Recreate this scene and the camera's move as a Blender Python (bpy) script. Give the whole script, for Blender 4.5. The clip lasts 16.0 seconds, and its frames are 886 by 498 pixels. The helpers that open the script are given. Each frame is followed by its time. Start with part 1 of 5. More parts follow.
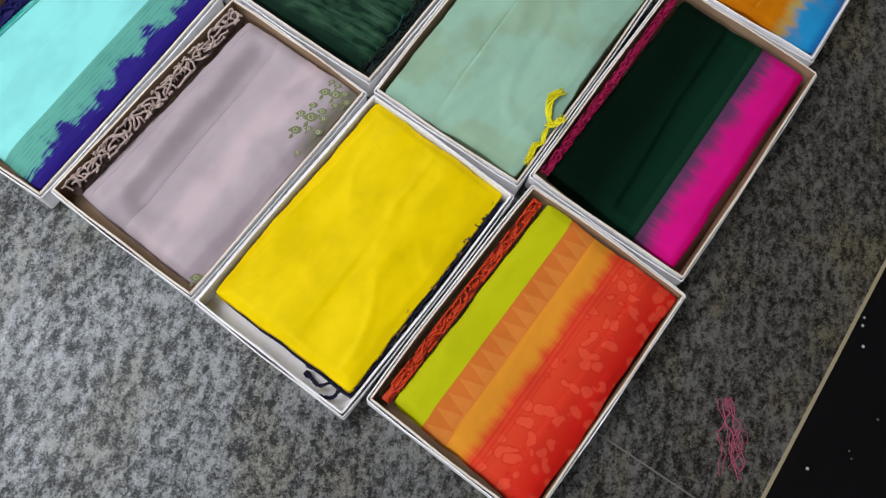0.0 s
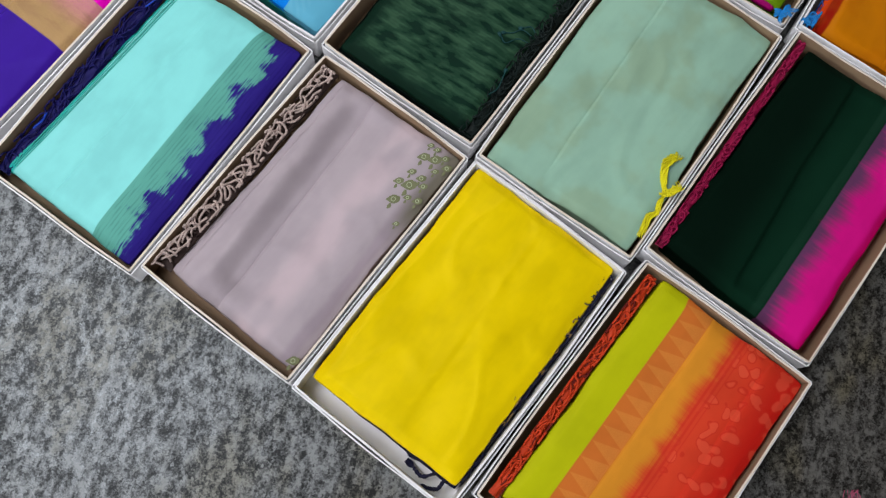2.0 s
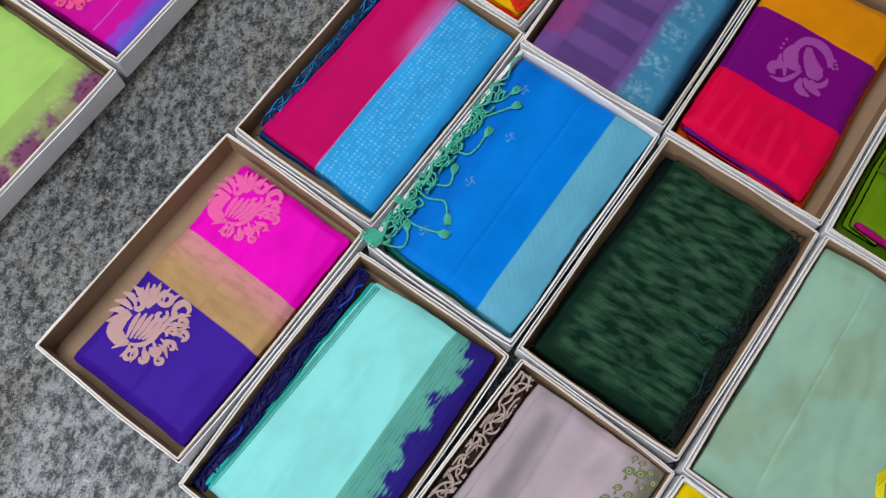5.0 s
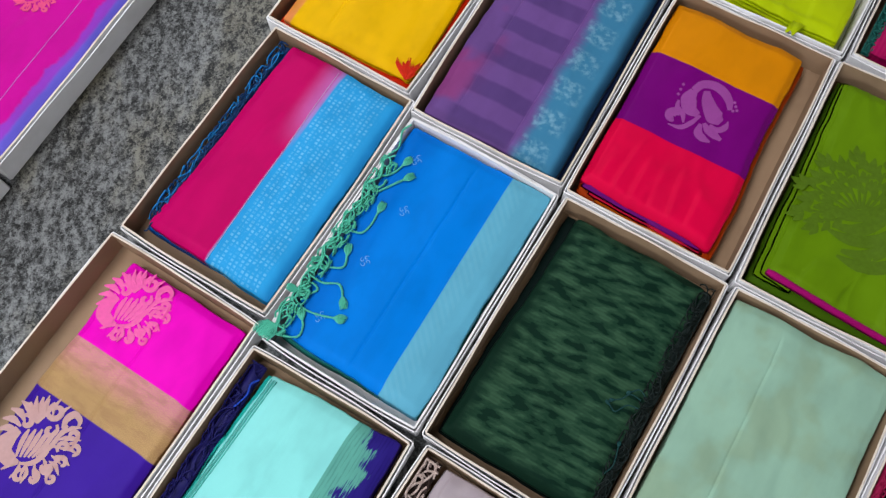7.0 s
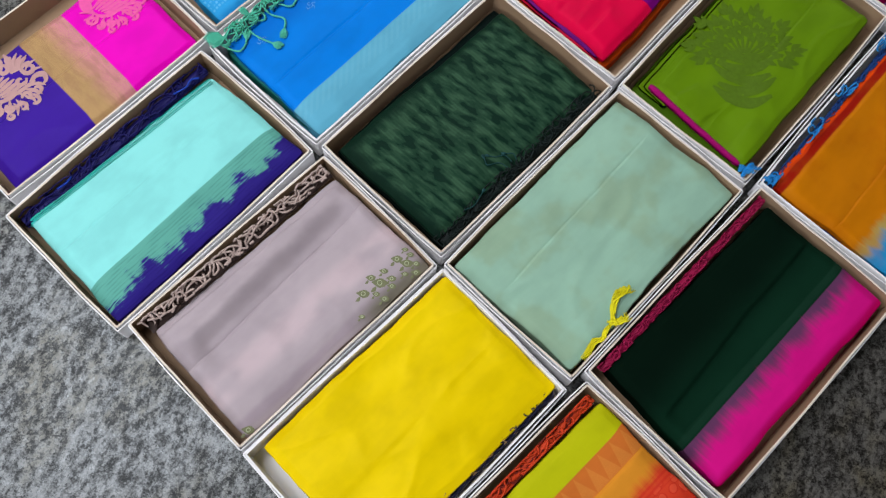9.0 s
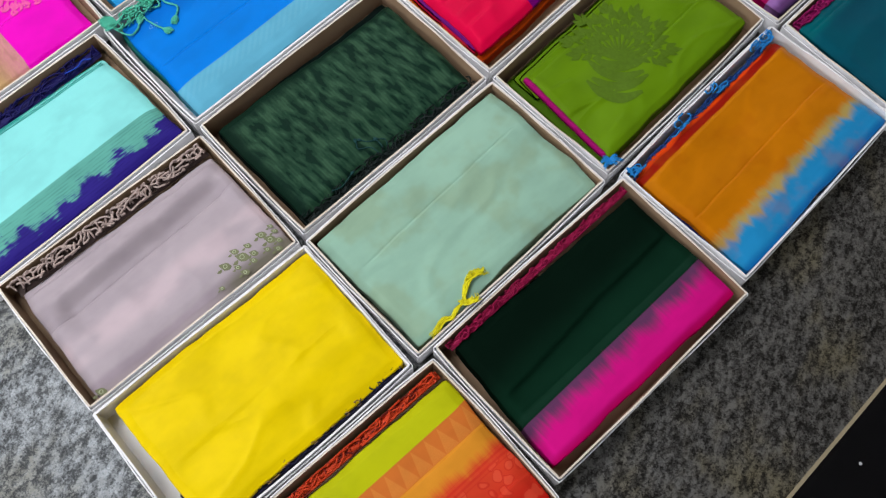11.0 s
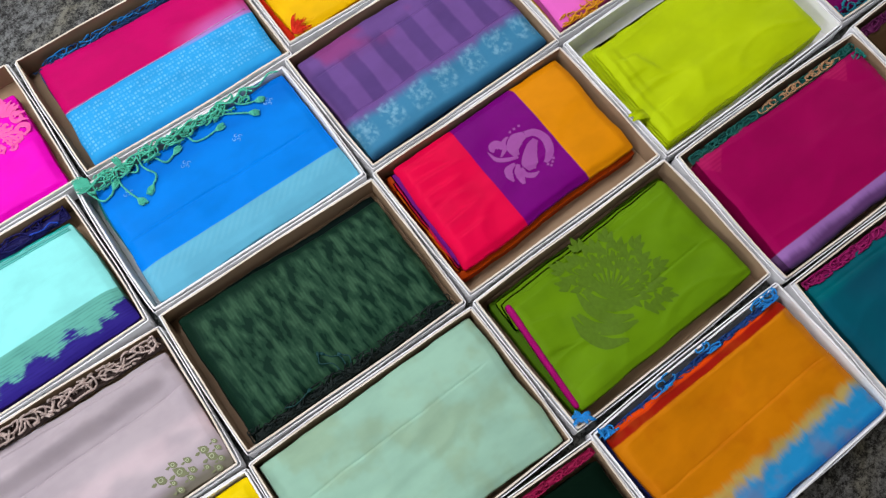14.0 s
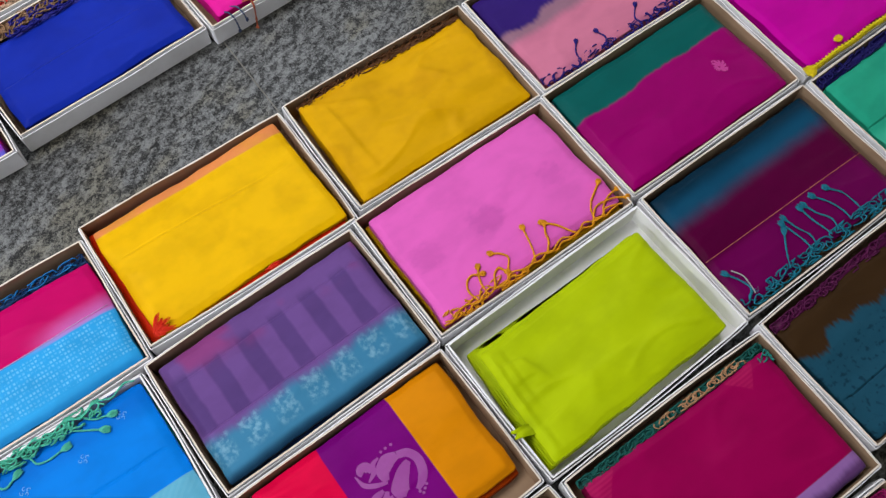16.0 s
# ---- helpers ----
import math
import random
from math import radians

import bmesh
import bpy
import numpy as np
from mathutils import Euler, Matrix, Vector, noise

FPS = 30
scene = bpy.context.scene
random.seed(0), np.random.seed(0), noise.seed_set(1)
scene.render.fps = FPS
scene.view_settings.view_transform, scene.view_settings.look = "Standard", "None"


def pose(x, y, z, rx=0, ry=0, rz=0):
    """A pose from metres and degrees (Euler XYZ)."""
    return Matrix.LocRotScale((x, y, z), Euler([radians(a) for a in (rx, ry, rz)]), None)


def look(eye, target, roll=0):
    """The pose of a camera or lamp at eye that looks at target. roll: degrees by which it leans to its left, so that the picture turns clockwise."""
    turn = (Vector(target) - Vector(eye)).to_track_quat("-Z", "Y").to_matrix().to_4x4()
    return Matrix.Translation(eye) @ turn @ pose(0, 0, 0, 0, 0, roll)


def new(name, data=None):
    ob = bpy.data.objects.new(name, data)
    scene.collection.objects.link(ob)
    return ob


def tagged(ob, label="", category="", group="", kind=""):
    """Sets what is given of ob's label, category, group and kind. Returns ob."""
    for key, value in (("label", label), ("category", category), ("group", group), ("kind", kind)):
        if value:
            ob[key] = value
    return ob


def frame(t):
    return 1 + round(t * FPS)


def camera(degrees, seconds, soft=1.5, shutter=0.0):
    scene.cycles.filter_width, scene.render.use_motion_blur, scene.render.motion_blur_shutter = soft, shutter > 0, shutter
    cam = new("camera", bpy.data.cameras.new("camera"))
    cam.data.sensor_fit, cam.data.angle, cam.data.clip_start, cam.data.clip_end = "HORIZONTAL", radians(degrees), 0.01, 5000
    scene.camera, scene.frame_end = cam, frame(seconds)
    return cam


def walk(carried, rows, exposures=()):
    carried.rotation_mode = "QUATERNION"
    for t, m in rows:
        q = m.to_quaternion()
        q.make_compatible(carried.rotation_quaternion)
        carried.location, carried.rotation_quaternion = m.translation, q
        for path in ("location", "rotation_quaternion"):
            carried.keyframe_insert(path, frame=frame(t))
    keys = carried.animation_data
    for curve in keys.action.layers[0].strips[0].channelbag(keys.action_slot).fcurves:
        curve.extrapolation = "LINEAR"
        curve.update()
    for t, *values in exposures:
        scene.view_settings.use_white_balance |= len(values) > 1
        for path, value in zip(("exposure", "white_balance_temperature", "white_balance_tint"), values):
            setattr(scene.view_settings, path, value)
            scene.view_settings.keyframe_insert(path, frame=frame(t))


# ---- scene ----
cam = camera(54.0, 16.0, soft=1.3)

EXPOSURES = [(0, 0.03), (2, -0.10), (5, -0.12), (7.5, 0.02), (9, 0.02), (12.5, 0.20), (14, 0.27), (15.2, 0.17), (16, 0.13)]
PATH = [
    (0, (0.308, -0.429, 1.1), (0.107, 0.111, -0.815), 13.7),
    (0.5, (0.269, -0.378, 1.1), (0.076, 0.141, -0.821), 12.3),
    (1, (0.235, -0.333, 1.1), (0.036, 0.164, -0.827), 11.0),
    (1.5, (0.2, -0.326, 1.091), (-0.026, 0.134, -0.842), 7.4),
    (2, (0.144, -0.343, 1.071), (-0.065, 0.074, -0.874), 8.1),
    (2.5, (0.079, -0.372, 1.059), (-0.112, 0.033, -0.89), 10.6),
    (3, (0.018, -0.377, 1.067), (-0.17, 0.035, -0.881), 12.1),
    (3.5, (-0.044, -0.378, 1.086), (-0.26, 0.055, -0.854), 10.8),
    (4, (-0.119, -0.347, 1.096), (-0.368, 0.103, -0.837), 7.7),
    (4.5, (-0.174, -0.308, 1.107), (-0.443, 0.171, -0.816), 6.3),
    (5, (-0.217, -0.23, 1.123), (-0.538, 0.289, -0.781), 3.1),
    (5.2, (-0.234, -0.208, 1.126), (-0.579, 0.347, -0.764), 2.6),
    (7.3, (-0.123, -0.083, 1.109), (-0.469, 0.474, -0.781), -2.0),
    (7.5, (-0.102, -0.096, 1.121), (-0.449, 0.461, -0.768), -1.9),
    (8, (0.006, -0.181, 1.139), (-0.352, 0.377, -0.748), 0.3),
    (8.5, (0.113, -0.247, 1.174), (-0.247, 0.268, -0.725), 2.7),
    (9, (0.218, -0.272, 1.177), (-0.175, 0.209, -0.724), 3.5),
    (9.2, (0.275, -0.29, 1.172), (-0.145, 0.185, -0.725), 2.7),
    (11.3, (0.443, -0.153, 1.187), (-0.054, 0.352, -0.684), 0.5),
    (11.5, (0.434, -0.143, 1.184), (-0.06, 0.378, -0.683), 1.3),
    (12, (0.404, -0.052, 1.199), (-0.094, 0.44, -0.675), 0.7),
    (12.5, (0.388, 0.007, 1.219), (-0.133, 0.48, -0.653), 1.5),
    (13, (0.34, 0.033, 1.231), (-0.181, 0.497, -0.644), 2.0),
    (13.5, (0.277, 0.057, 1.254), (-0.223, 0.506, -0.63), 3.0),
    (14, (0.224, 0.128, 1.237), (-0.269, 0.545, -0.656), 3.3),
    (14.5, (0.166, 0.251, 1.245), (-0.347, 0.652, -0.646), 2.8),
    (15, (0.095, 0.358, 1.262), (-0.454, 0.753, -0.621), 1.2),
    (15.5, (0.063, 0.435, 1.258), (-0.545, 0.848, -0.602), -0.8),
    (16, (0.064, 0.516, 1.267), (-0.588, 1.002, -0.56), -0.0),
]
walk(cam, [(t, look(eye, target, roll)) for t, eye, target, roll in PATH], EXPOSURES)

# ---- light from assumed, unseen sources: three ceiling panels, a window in the south wall, white room with a grey ceiling ----
world = bpy.data.worlds.new("overcast")
scene.world = world
world.use_nodes = True
wn = world.node_tree.nodes
sky = wn.new("ShaderNodeTexSky")
sky.sky_type = "NISHITA"
sky.sun_disc = False
sky.sun_elevation, sky.sun_rotation = radians(50), radians(250)
wn["Background"].inputs["Strength"].default_value = 0.12
world.node_tree.links.new(sky.outputs["Color"], wn["Background"].inputs["Color"])


def area_lamp(name, m, sx, sy, watts, color):
    data = bpy.data.lights.new(name, "AREA")
    data.shape, data.size, data.size_y = "RECTANGLE", sx, sy
    data.energy, data.color = watts, color
    ob = new(name, data)
    ob.matrix_world = m
    return ob


# unseen window, added to brighten the south and east box walls
area_lamp("unseen_window_light", look((0.5, -3.95, 1.75), (0.3, 0.4, 0.0)), 3.2, 1.7, 72, (0.95, 0.97, 1.02))
area_lamp("unseen_panel_light", look((-1.5, -0.9, 3.3), (-1.5, -0.899, 0)), 1.5, 1.5, 92, (0.985, 0.985, 1.03))
area_lamp("unseen_panel_light", look((-2.1, 1.6, 3.3), (-2.1, 1.601, 0)), 1.6, 1.6, 46, (0.985, 0.985, 1.03))
# added fill for the right side, kept out of the floor's reflections
area_lamp("unseen_panel_light", look((1.0, -1.7, 3.3), (1.0, -1.699, 0)), 1.2, 1.2, 19, (0.985, 0.985, 1.03))

# ---- the plan: each box's near corner, width, length and turn ----
ROW_A = {"A1": (-0.746, -0.334, 0.236, 0.364, -1.8), "A2": (-0.486, -0.361, 0.230, 0.356, -0.6), "A3": (-0.251, -0.349, 0.228, 0.350, -2.7),
         "A4": (-0.018, -0.361, 0.229, 0.356, -3.2), "A5": (0.228, -0.341, 0.240, 0.347, -3.3)}
ROW_B = {"B1": (-0.730, 0.045, 0.232, 0.357, -1.2), "B2": (-0.480, 0.016, 0.224, 0.355, -1.0), "B3": (-0.247, 0.013, 0.234, 0.361, -1.2),
         "B4": (0.001, 0.001, 0.228, 0.369, -1.0), "B5": (0.236, 0.022, 0.239, 0.368, -2.2)}
ROW_C = {"C1": (-0.742, 0.405, 0.239, 0.363, -1.0), "C2": (-0.482, 0.384, 0.231, 0.362, 0.6), "C3": (-0.246, 0.379, 0.238, 0.364, 0.2),
         "C4": (0.002, 0.379, 0.226, 0.364, 0.6), "C5": (0.248, 0.391, 0.226, 0.355, 0.4)}
ROW_D = {"D1": (-0.742, 0.784, 0.237, 0.362, -1.0), "D2": (-0.496, 0.757, 0.236, 0.376, -0.6), "D3": (-0.246, 0.752, 0.240, 0.380, 0.6),
         "D4": (0.010, 0.766, 0.237, 0.370, -1.0), "D5": (0.257, 0.764, 0.225, 0.360, -2.0)}
ROW_E = {"E1": (-0.735, 1.151, 0.236, 0.365, -0.5), "E2": (-0.500, 1.139, 0.235, 0.368, -0.2), "E3": (-0.257, 1.142, 0.243, 0.364, -0.3),
         "E4": (0.008, 1.145, 0.228, 0.365, 0.5)}
ROW_F = {"F2": (-0.497, 1.532, 0.235, 0.365, 0.0), "F3": (-0.252, 1.520, 0.235, 0.365, 0.0)}
ROW_G = {"G1": (-1.157, -0.346, 0.235, 0.365, -0.5), "G2": (-1.160, 0.030, 0.235, 0.358, 0.0), "G3": (-1.178, 0.400, 0.235, 0.354, 2.2), "H3": (-1.428, 0.392, 0.235, 0.360, 2.0), "G4": (-1.182, 0.762, 0.236, 0.365, 2.0)}
BOXES = {**ROW_A, **ROW_B, **ROW_C, **ROW_D, **ROW_E, **ROW_F, **ROW_G}

# ---- materials ----
def lin(c):
    c = c / 255.0
    return c / 12.92 if c <= 0.04045 else ((c + 0.055) / 1.055) ** 2.4


def rgb(r, g, b, k=1.0):
    return (min(lin(r) * k, 0.9), min(lin(g) * k, 0.9), min(lin(b) * k, 0.9), 1.0)


class Nodes:
    """A short hand for node trees."""

    def __init__(self, name, rough=0.5, spec=0.5, sheen=0.0):
        self.m = bpy.data.materials.new(name)
        self.m.use_nodes = True
        self.t = self.m.node_tree
        self.b = self.t.nodes["Principled BSDF"]
        self.b.inputs["Roughness"].default_value = rough
        self.b.inputs["Specular IOR Level"].default_value = spec
        if sheen:
            self.b.inputs["Sheen Weight"].default_value = sheen
            self.b.inputs["Sheen Roughness"].default_value = 0.4

    def put(self, socket, v):
        if isinstance(v, bpy.types.NodeSocket):
            self.t.links.new(v, socket)
        else:
            socket.default_value = v

    def math(self, op, a, b=0.0, c=0.0):
        n = self.t.nodes.new("ShaderNodeMath")
        n.operation = op
        for s, v in zip(n.inputs, (a, b, c)):
            self.put(s, v)
        return n.outputs[0]

    def step(self, x, lo, hi):
        n = self.t.nodes.new("ShaderNodeMapRange")
        n.interpolation_type = "SMOOTHSTEP"
        self.put(n.inputs[0], x)
        self.put(n.inputs[1], lo)
        self.put(n.inputs[2], hi)
        return n.outputs[0]

    def mix(self, f, a, b, kind="MIX"):
        n = self.t.nodes.new("ShaderNodeMix")
        n.data_type, n.blend_type = "RGBA", kind
        self.put(n.inputs[0], f)
        self.put(n.inputs[6], a)
        self.put(n.inputs[7], b)
        return n.outputs[2]

    def vec(self, x, y=0.0, z=0.0):
        n = self.t.nodes.new("ShaderNodeCombineXYZ")
        for s, v in zip(n.inputs, (x, y, z)):
            self.put(s, v)
        return n.outputs[0]

    def coord(self, kind):
        return self.t.nodes.new("ShaderNodeTexCoord").outputs[kind]

    def split(self, v):
        n = self.t.nodes.new("ShaderNodeSeparateXYZ")
        self.put(n.inputs[0], v)
        return n.outputs

    def noise(self, v, scale, detail=3.0, rough=0.55, color=False):
        n = self.t.nodes.new("ShaderNodeTexNoise")
        self.put(n.inputs["Vector"], v)
        n.inputs["Scale"].default_value = scale
        n.inputs["Detail"].default_value = detail
        n.inputs["Roughness"].default_value = rough
        return n.outputs["Color" if color else "Fac"]

    def voronoi(self, v, scale, feature="F1"):
        n = self.t.nodes.new("ShaderNodeTexVoronoi")
        n.feature = feature
        self.put(n.inputs["Vector"], v)
        n.inputs["Scale"].default_value = scale
        return n.outputs["Distance"]

    def cells(self, v, scale):
        """A random value for each crystal."""
        n = self.t.nodes.new("ShaderNodeTexVoronoi")
        self.put(n.inputs["Vector"], v)
        n.inputs["Scale"].default_value = scale
        return self.split(n.outputs["Color"])[0]

    def bump(self, h, strength=0.3, dist=0.001):
        n = self.t.nodes.new("ShaderNodeBump")
        n.inputs["Strength"].default_value = strength
        n.inputs["Distance"].default_value = dist
        self.put(n.inputs["Height"], h)
        self.t.links.new(n.outputs[0], self.b.inputs["Normal"])

    def base(self, c):
        self.put(self.b.inputs["Base Color"], c)
        return self.m


def card_mat(name, col, dirt):
    n = Nodes(name, 0.7, 0.3)
    o = n.coord("Object")
    c = n.mix(n.math("MULTIPLY", n.step(n.noise(o, 14), 0.45, 0.75), 0.5), col, dirt)
    c = n.mix(n.math("MULTIPLY", n.noise(o, 260, 2), 0.18), c, dirt)
    n.bump(n.noise(o, 300, 2), 0.15, 0.0006)
    return n.base(c)


def plain_mat(name, col, rough=0.6, spec=0.4, vary=0.25):
    n = Nodes(name, rough, spec)
    o = n.coord("Object")
    dark = tuple(v * 0.6 for v in col[:3]) + (1.0,)
    c = n.mix(n.math("MULTIPLY", n.noise(o, 180, 3), vary * 2), col, dark)
    return n.base(c)


WHITE_CARD = card_mat("white_card", rgb(236, 236, 238), rgb(206, 204, 203))
KRAFT = card_mat("kraft_card", rgb(154, 128, 101), rgb(122, 98, 76))
CREAM = card_mat("white_lining", rgb(236, 235, 235), rgb(206, 203, 202))


def granite_mat():
    n = Nodes("granite_slab", 0.42, 0.5)
    o = n.coord("Object")
    xyz = n.split(o)
    a = radians(112)
    along = n.math("ADD", n.math("MULTIPLY", xyz[0], math.cos(a)), n.math("MULTIPLY", xyz[1], math.sin(a)))
    across = n.math("SUBTRACT", n.math("MULTIPLY", xyz[1], math.cos(a)), n.math("MULTIPLY", xyz[0], math.sin(a)))
    v = n.vec(n.math("MULTIPLY", along, 0.60), across, xyz[2])
    wob = n.noise(o, 300, 2)
    crystal = n.cells(n.vec(n.math("MULTIPLY_ADD", wob, 0.006, along), n.math("MULTIPLY_ADD", wob, -0.005, across), 0.0), 270)
    grit = n.cells(o, 560)
    clump = n.step(n.noise(v, 84, 3, 0.6), 0.30, 0.70)
    patch = n.noise(n.vec(n.math("MULTIPLY", along, 0.35), across, 0.0), 17, 5, 0.68)
    f = n.math("ADD", n.math("MULTIPLY", crystal, 0.30), n.math("ADD", n.math("MULTIPLY", grit, 0.26), n.math("MULTIPLY", clump, 0.40)))
    f = n.math("ADD", f, n.math("MULTIPLY", n.math("SUBTRACT", patch, 0.47), 0.62))
    c = n.mix(n.step(f, 0.18, 0.34), rgb(22, 20, 18), rgb(38, 36, 33))
    c = n.mix(n.step(f, 0.36, 0.52), c, rgb(57, 54, 50))
    c = n.mix(n.step(f, 0.54, 0.80), c, rgb(84, 81, 75))
    rust = n.step(n.noise(v, 8, 4, 0.65), 0.47, 0.64)
    brown = n.math("MULTIPLY", rust, 0.62)
    c = n.mix(brown, c, n.mix(n.step(f, 0.25, 0.75), rgb(28, 25, 19), rgb(98, 90, 62)))
    n.put(n.b.inputs["Specular IOR Level"], n.math("MULTIPLY_ADD", n.step(f, 0.22, 0.80), n.math("MULTIPLY_ADD", brown, -0.6, 1.16), 0.18))
    n.b.inputs["Specular Tint"].default_value = (0.90, 1.0, 1.07, 1)
    n.bump(n.math("ADD", grit, crystal), 0.10, 0.0004)
    n.put(n.b.inputs["Roughness"], n.math("MULTIPLY_ADD", crystal, 0.16, 0.34))
    return n.base(c)


def black_granite_mat():
    n = Nodes("black_granite", 0.16, 0.5)
    o = n.coord("Object")
    sp = n.step(n.noise(o, 420, 2), 0.70, 0.78)
    c = n.mix(n.noise(o, 60), rgb(6, 6, 7), rgb(16, 16, 18))
    dust = n.math("MULTIPLY", n.math("MULTIPLY", n.step(n.voronoi(o, 34), 0.10, 0.05), n.step(n.noise(o, 9, 2), 0.42, 0.6)), 0.9)
    c = n.mix(n.math("MULTIPLY", sp, 0.35), c, rgb(70, 72, 76))
    c = n.mix(dust, c, rgb(176, 178, 180))
    return n.base(c)


GRANITE, BLACK_GRANITE = granite_mat(), black_granite_mat()
GROUT = plain_mat("grout", rgb(150, 138, 112), 0.9, 0.2)
GROUT_FINE = plain_mat("grout_fine", rgb(120, 118, 111), 0.9, 0.2)
PLASTER = plain_mat("white_plaster", rgb(218, 216, 210), 0.9, 0.2, 0.08)
CEILING = plain_mat("grey_ceiling", rgb(120, 116, 110), 0.9, 0.2, 0.08)


def cloth_mat(name, first, edges=(), axis=0, blotch=None, rough=0.45, sheen=0.0, streak=0.14, extra=None, spec=0.30):
    """Silk whose colour changes across the fold: each edge is (place, width, raggedness, teeth, colour beyond)."""
    n = Nodes(name, rough, spec, sheen)
    uv = n.split(n.coord("UV"))
    c_, o_ = (uv[0], uv[1]) if axis == 0 else (uv[1], uv[0])
    col = first
    for k, (place, width, rag, teeth, beyond) in enumerate(edges):
        x = c_
        if rag:
            w1 = n.noise(n.vec(n.math("MULTIPLY", o_, teeth), n.math("MULTIPLY", c_, 1.2), 3.1 * k + 0.7), 1.0, 1.0)
            w2 = n.noise(n.vec(n.math("MULTIPLY", o_, teeth * 9), n.math("MULTIPLY", c_, 2.0), 1.3 * k), 1.0, 2.0)
            w = n.math("ADD", n.math("MULTIPLY", w1, 1.5), n.math("MULTIPLY", w2, 0.6))
            x = n.math("ADD", x, n.math("MULTIPLY", n.math("SUBTRACT", w, 1.05), rag))
        col = n.mix(n.step(x, place - width / 2, place + width / 2), col, beyond)
    o = n.coord("Object")
    if extra:
        col = extra(n, uv, col)
    if blotch:
        scale, lo, hi, amount, bc = blotch
        col = n.mix(n.math("MULTIPLY", n.step(n.noise(o, scale, 3), lo, hi), amount), col, bc)
    # soft darker patches of satin sheen, painted into the colour at random
    sheen_tone = n.noise(n.vec(n.math("MULTIPLY", uv[0], 5.0), n.math("MULTIPLY", uv[1], 4.0), 8.0), 1.0, 3)
    col = n.mix(n.math("MULTIPLY", n.step(sheen_tone, 0.40, 0.66), 0.24), col, n.mix(1.0, col, (0.55, 0.55, 0.58, 1), "MULTIPLY"))
    thread = n.noise(n.vec(n.math("MULTIPLY", uv[0], 520.0), n.math("MULTIPLY", uv[1], 14.0), 0.0), 1.0, 2.0)
    weft = n.noise(n.vec(n.math("MULTIPLY", uv[0], 10.0), n.math("MULTIPLY", uv[1], 760.0), 4.0), 1.0, 2.0)
    col = n.mix(n.math("MULTIPLY", n.math("ADD", thread, weft), streak), col, n.mix(1.0, col, (0.55, 0.55, 0.55, 1), "MULTIPLY"))
    n.put(n.b.inputs["Specular Tint"], n.mix(0.92, (1, 1, 1, 1), col))
    n.bump(n.math("ADD", n.math("ADD", thread, weft), n.math("MULTIPLY", n.noise(o, 40, 2), 2.0)), 0.2, 0.0006)
    return n.base(col)


# ---- helpers for meshes ----
def mesh_object(name, verts, faces, mats, parent=None, label="", smooth=True, slots=None, uvs=None):
    me = bpy.data.meshes.new(name)
    me.from_pydata([tuple(map(float, v)) for v in verts], [], faces)
    for m in mats if isinstance(mats, (list, tuple)) else [mats]:
        me.materials.append(m)
    if slots is not None:
        me.polygons.foreach_set("material_index", slots)
    me.polygons.foreach_set("use_smooth", [smooth] * len(me.polygons))
    if uvs is not None:
        layer = me.uv_layers.new(name="UVMap")
        idx = np.empty(len(me.loops), int)
        me.loops.foreach_get("vertex_index", idx)
        layer.data.foreach_set("uv", np.asarray(uvs, float)[idx].ravel())
    me.update()
    ob = new(name, me)
    if parent:
        ob.parent = parent
    if label:
        ob["label"] = label
    return ob


def slab(name, x0, x1, y0, y1, z0, z1, mat, parent=None, label=""):
    v = [(x, y, z) for z in (z0, z1) for x, y in ((x0, y0), (x1, y0), (x1, y1), (x0, y1))]
    f = [(3, 2, 1, 0), (4, 5, 6, 7), (0, 1, 5, 4), (1, 2, 6, 5), (2, 3, 7, 6), (3, 0, 4, 7)]
    return mesh_object(name, v, f, mat, parent, label, smooth=False)


# ---- the setting ----
floor = new("floor")
tagged(floor, "grey speckled granite floor slabs with thin pale joints", "floor", kind="structure")
JY = [-4.169 + 0.99 * k for k in range(9)]
for xa, xb in ((-4.0, -1.912), (-1.908, 0.6985)):
    for ya, yb in zip(JY[:-1], JY[1:]):
        slab("slab", xa, xb, ya + 0.0012, yb - 0.0012, -0.03, 0.0, GRANITE, floor)
slab("joint", -4.0, 4.0, JY[0], JY[-1], -0.034, -0.0008, GROUT_FINE, floor, "pale cement joint bed")
slab("joint", 0.6985, 0.7035, JY[0], JY[-1], -0.03, 0.0004, GROUT, floor, "straight beige cement joint")
slab("border", 0.7035, 4.0, JY[0], JY[-1], -0.03, 0.0, BLACK_GRANITE, floor, "polished black granite border with pale dust")

for nm, dims in (("wall_east", (4.0, 4.15, -4.2, 3.8, 0, 3.4)), ("wall_north", (-4.15, 4.15, 3.745, 3.9, 0, 3.4)), ("wall_west", (-4.15, -4.0, -4.17, 3.74, 0, 3.4))):
    tagged(slab(nm, *dims, PLASTER), "plain white plastered wall", "wall", kind="structure")
ws = new("wall_south")
tagged(ws, "plain white plastered wall with a wide window opening", "wall", kind="structure")
for xa, xb, za, zb in ((-4.0, -1.2, 0, 3.4), (2.2, 4.0, 0, 3.4), (-1.2, 2.2, 0, 0.8), (-1.2, 2.2, 2.75, 3.4)):
    slab("wall_piece", xa, xb, -4.33, -4.170, za, zb, PLASTER, ws)
tagged(slab("ceiling", -4.15, 4.15, -4.33, 3.9, 3.4, 3.55, CEILING), "plain grey ceiling", "ceiling", kind="structure")


# ---- cardboard boxes ----
def spot(key, fu, fv):
    x0, y0, w, l, r = BOXES[key]
    return pose(x0, y0, 0, 0, 0, r) @ Vector((fu * w, fv * l, 0))


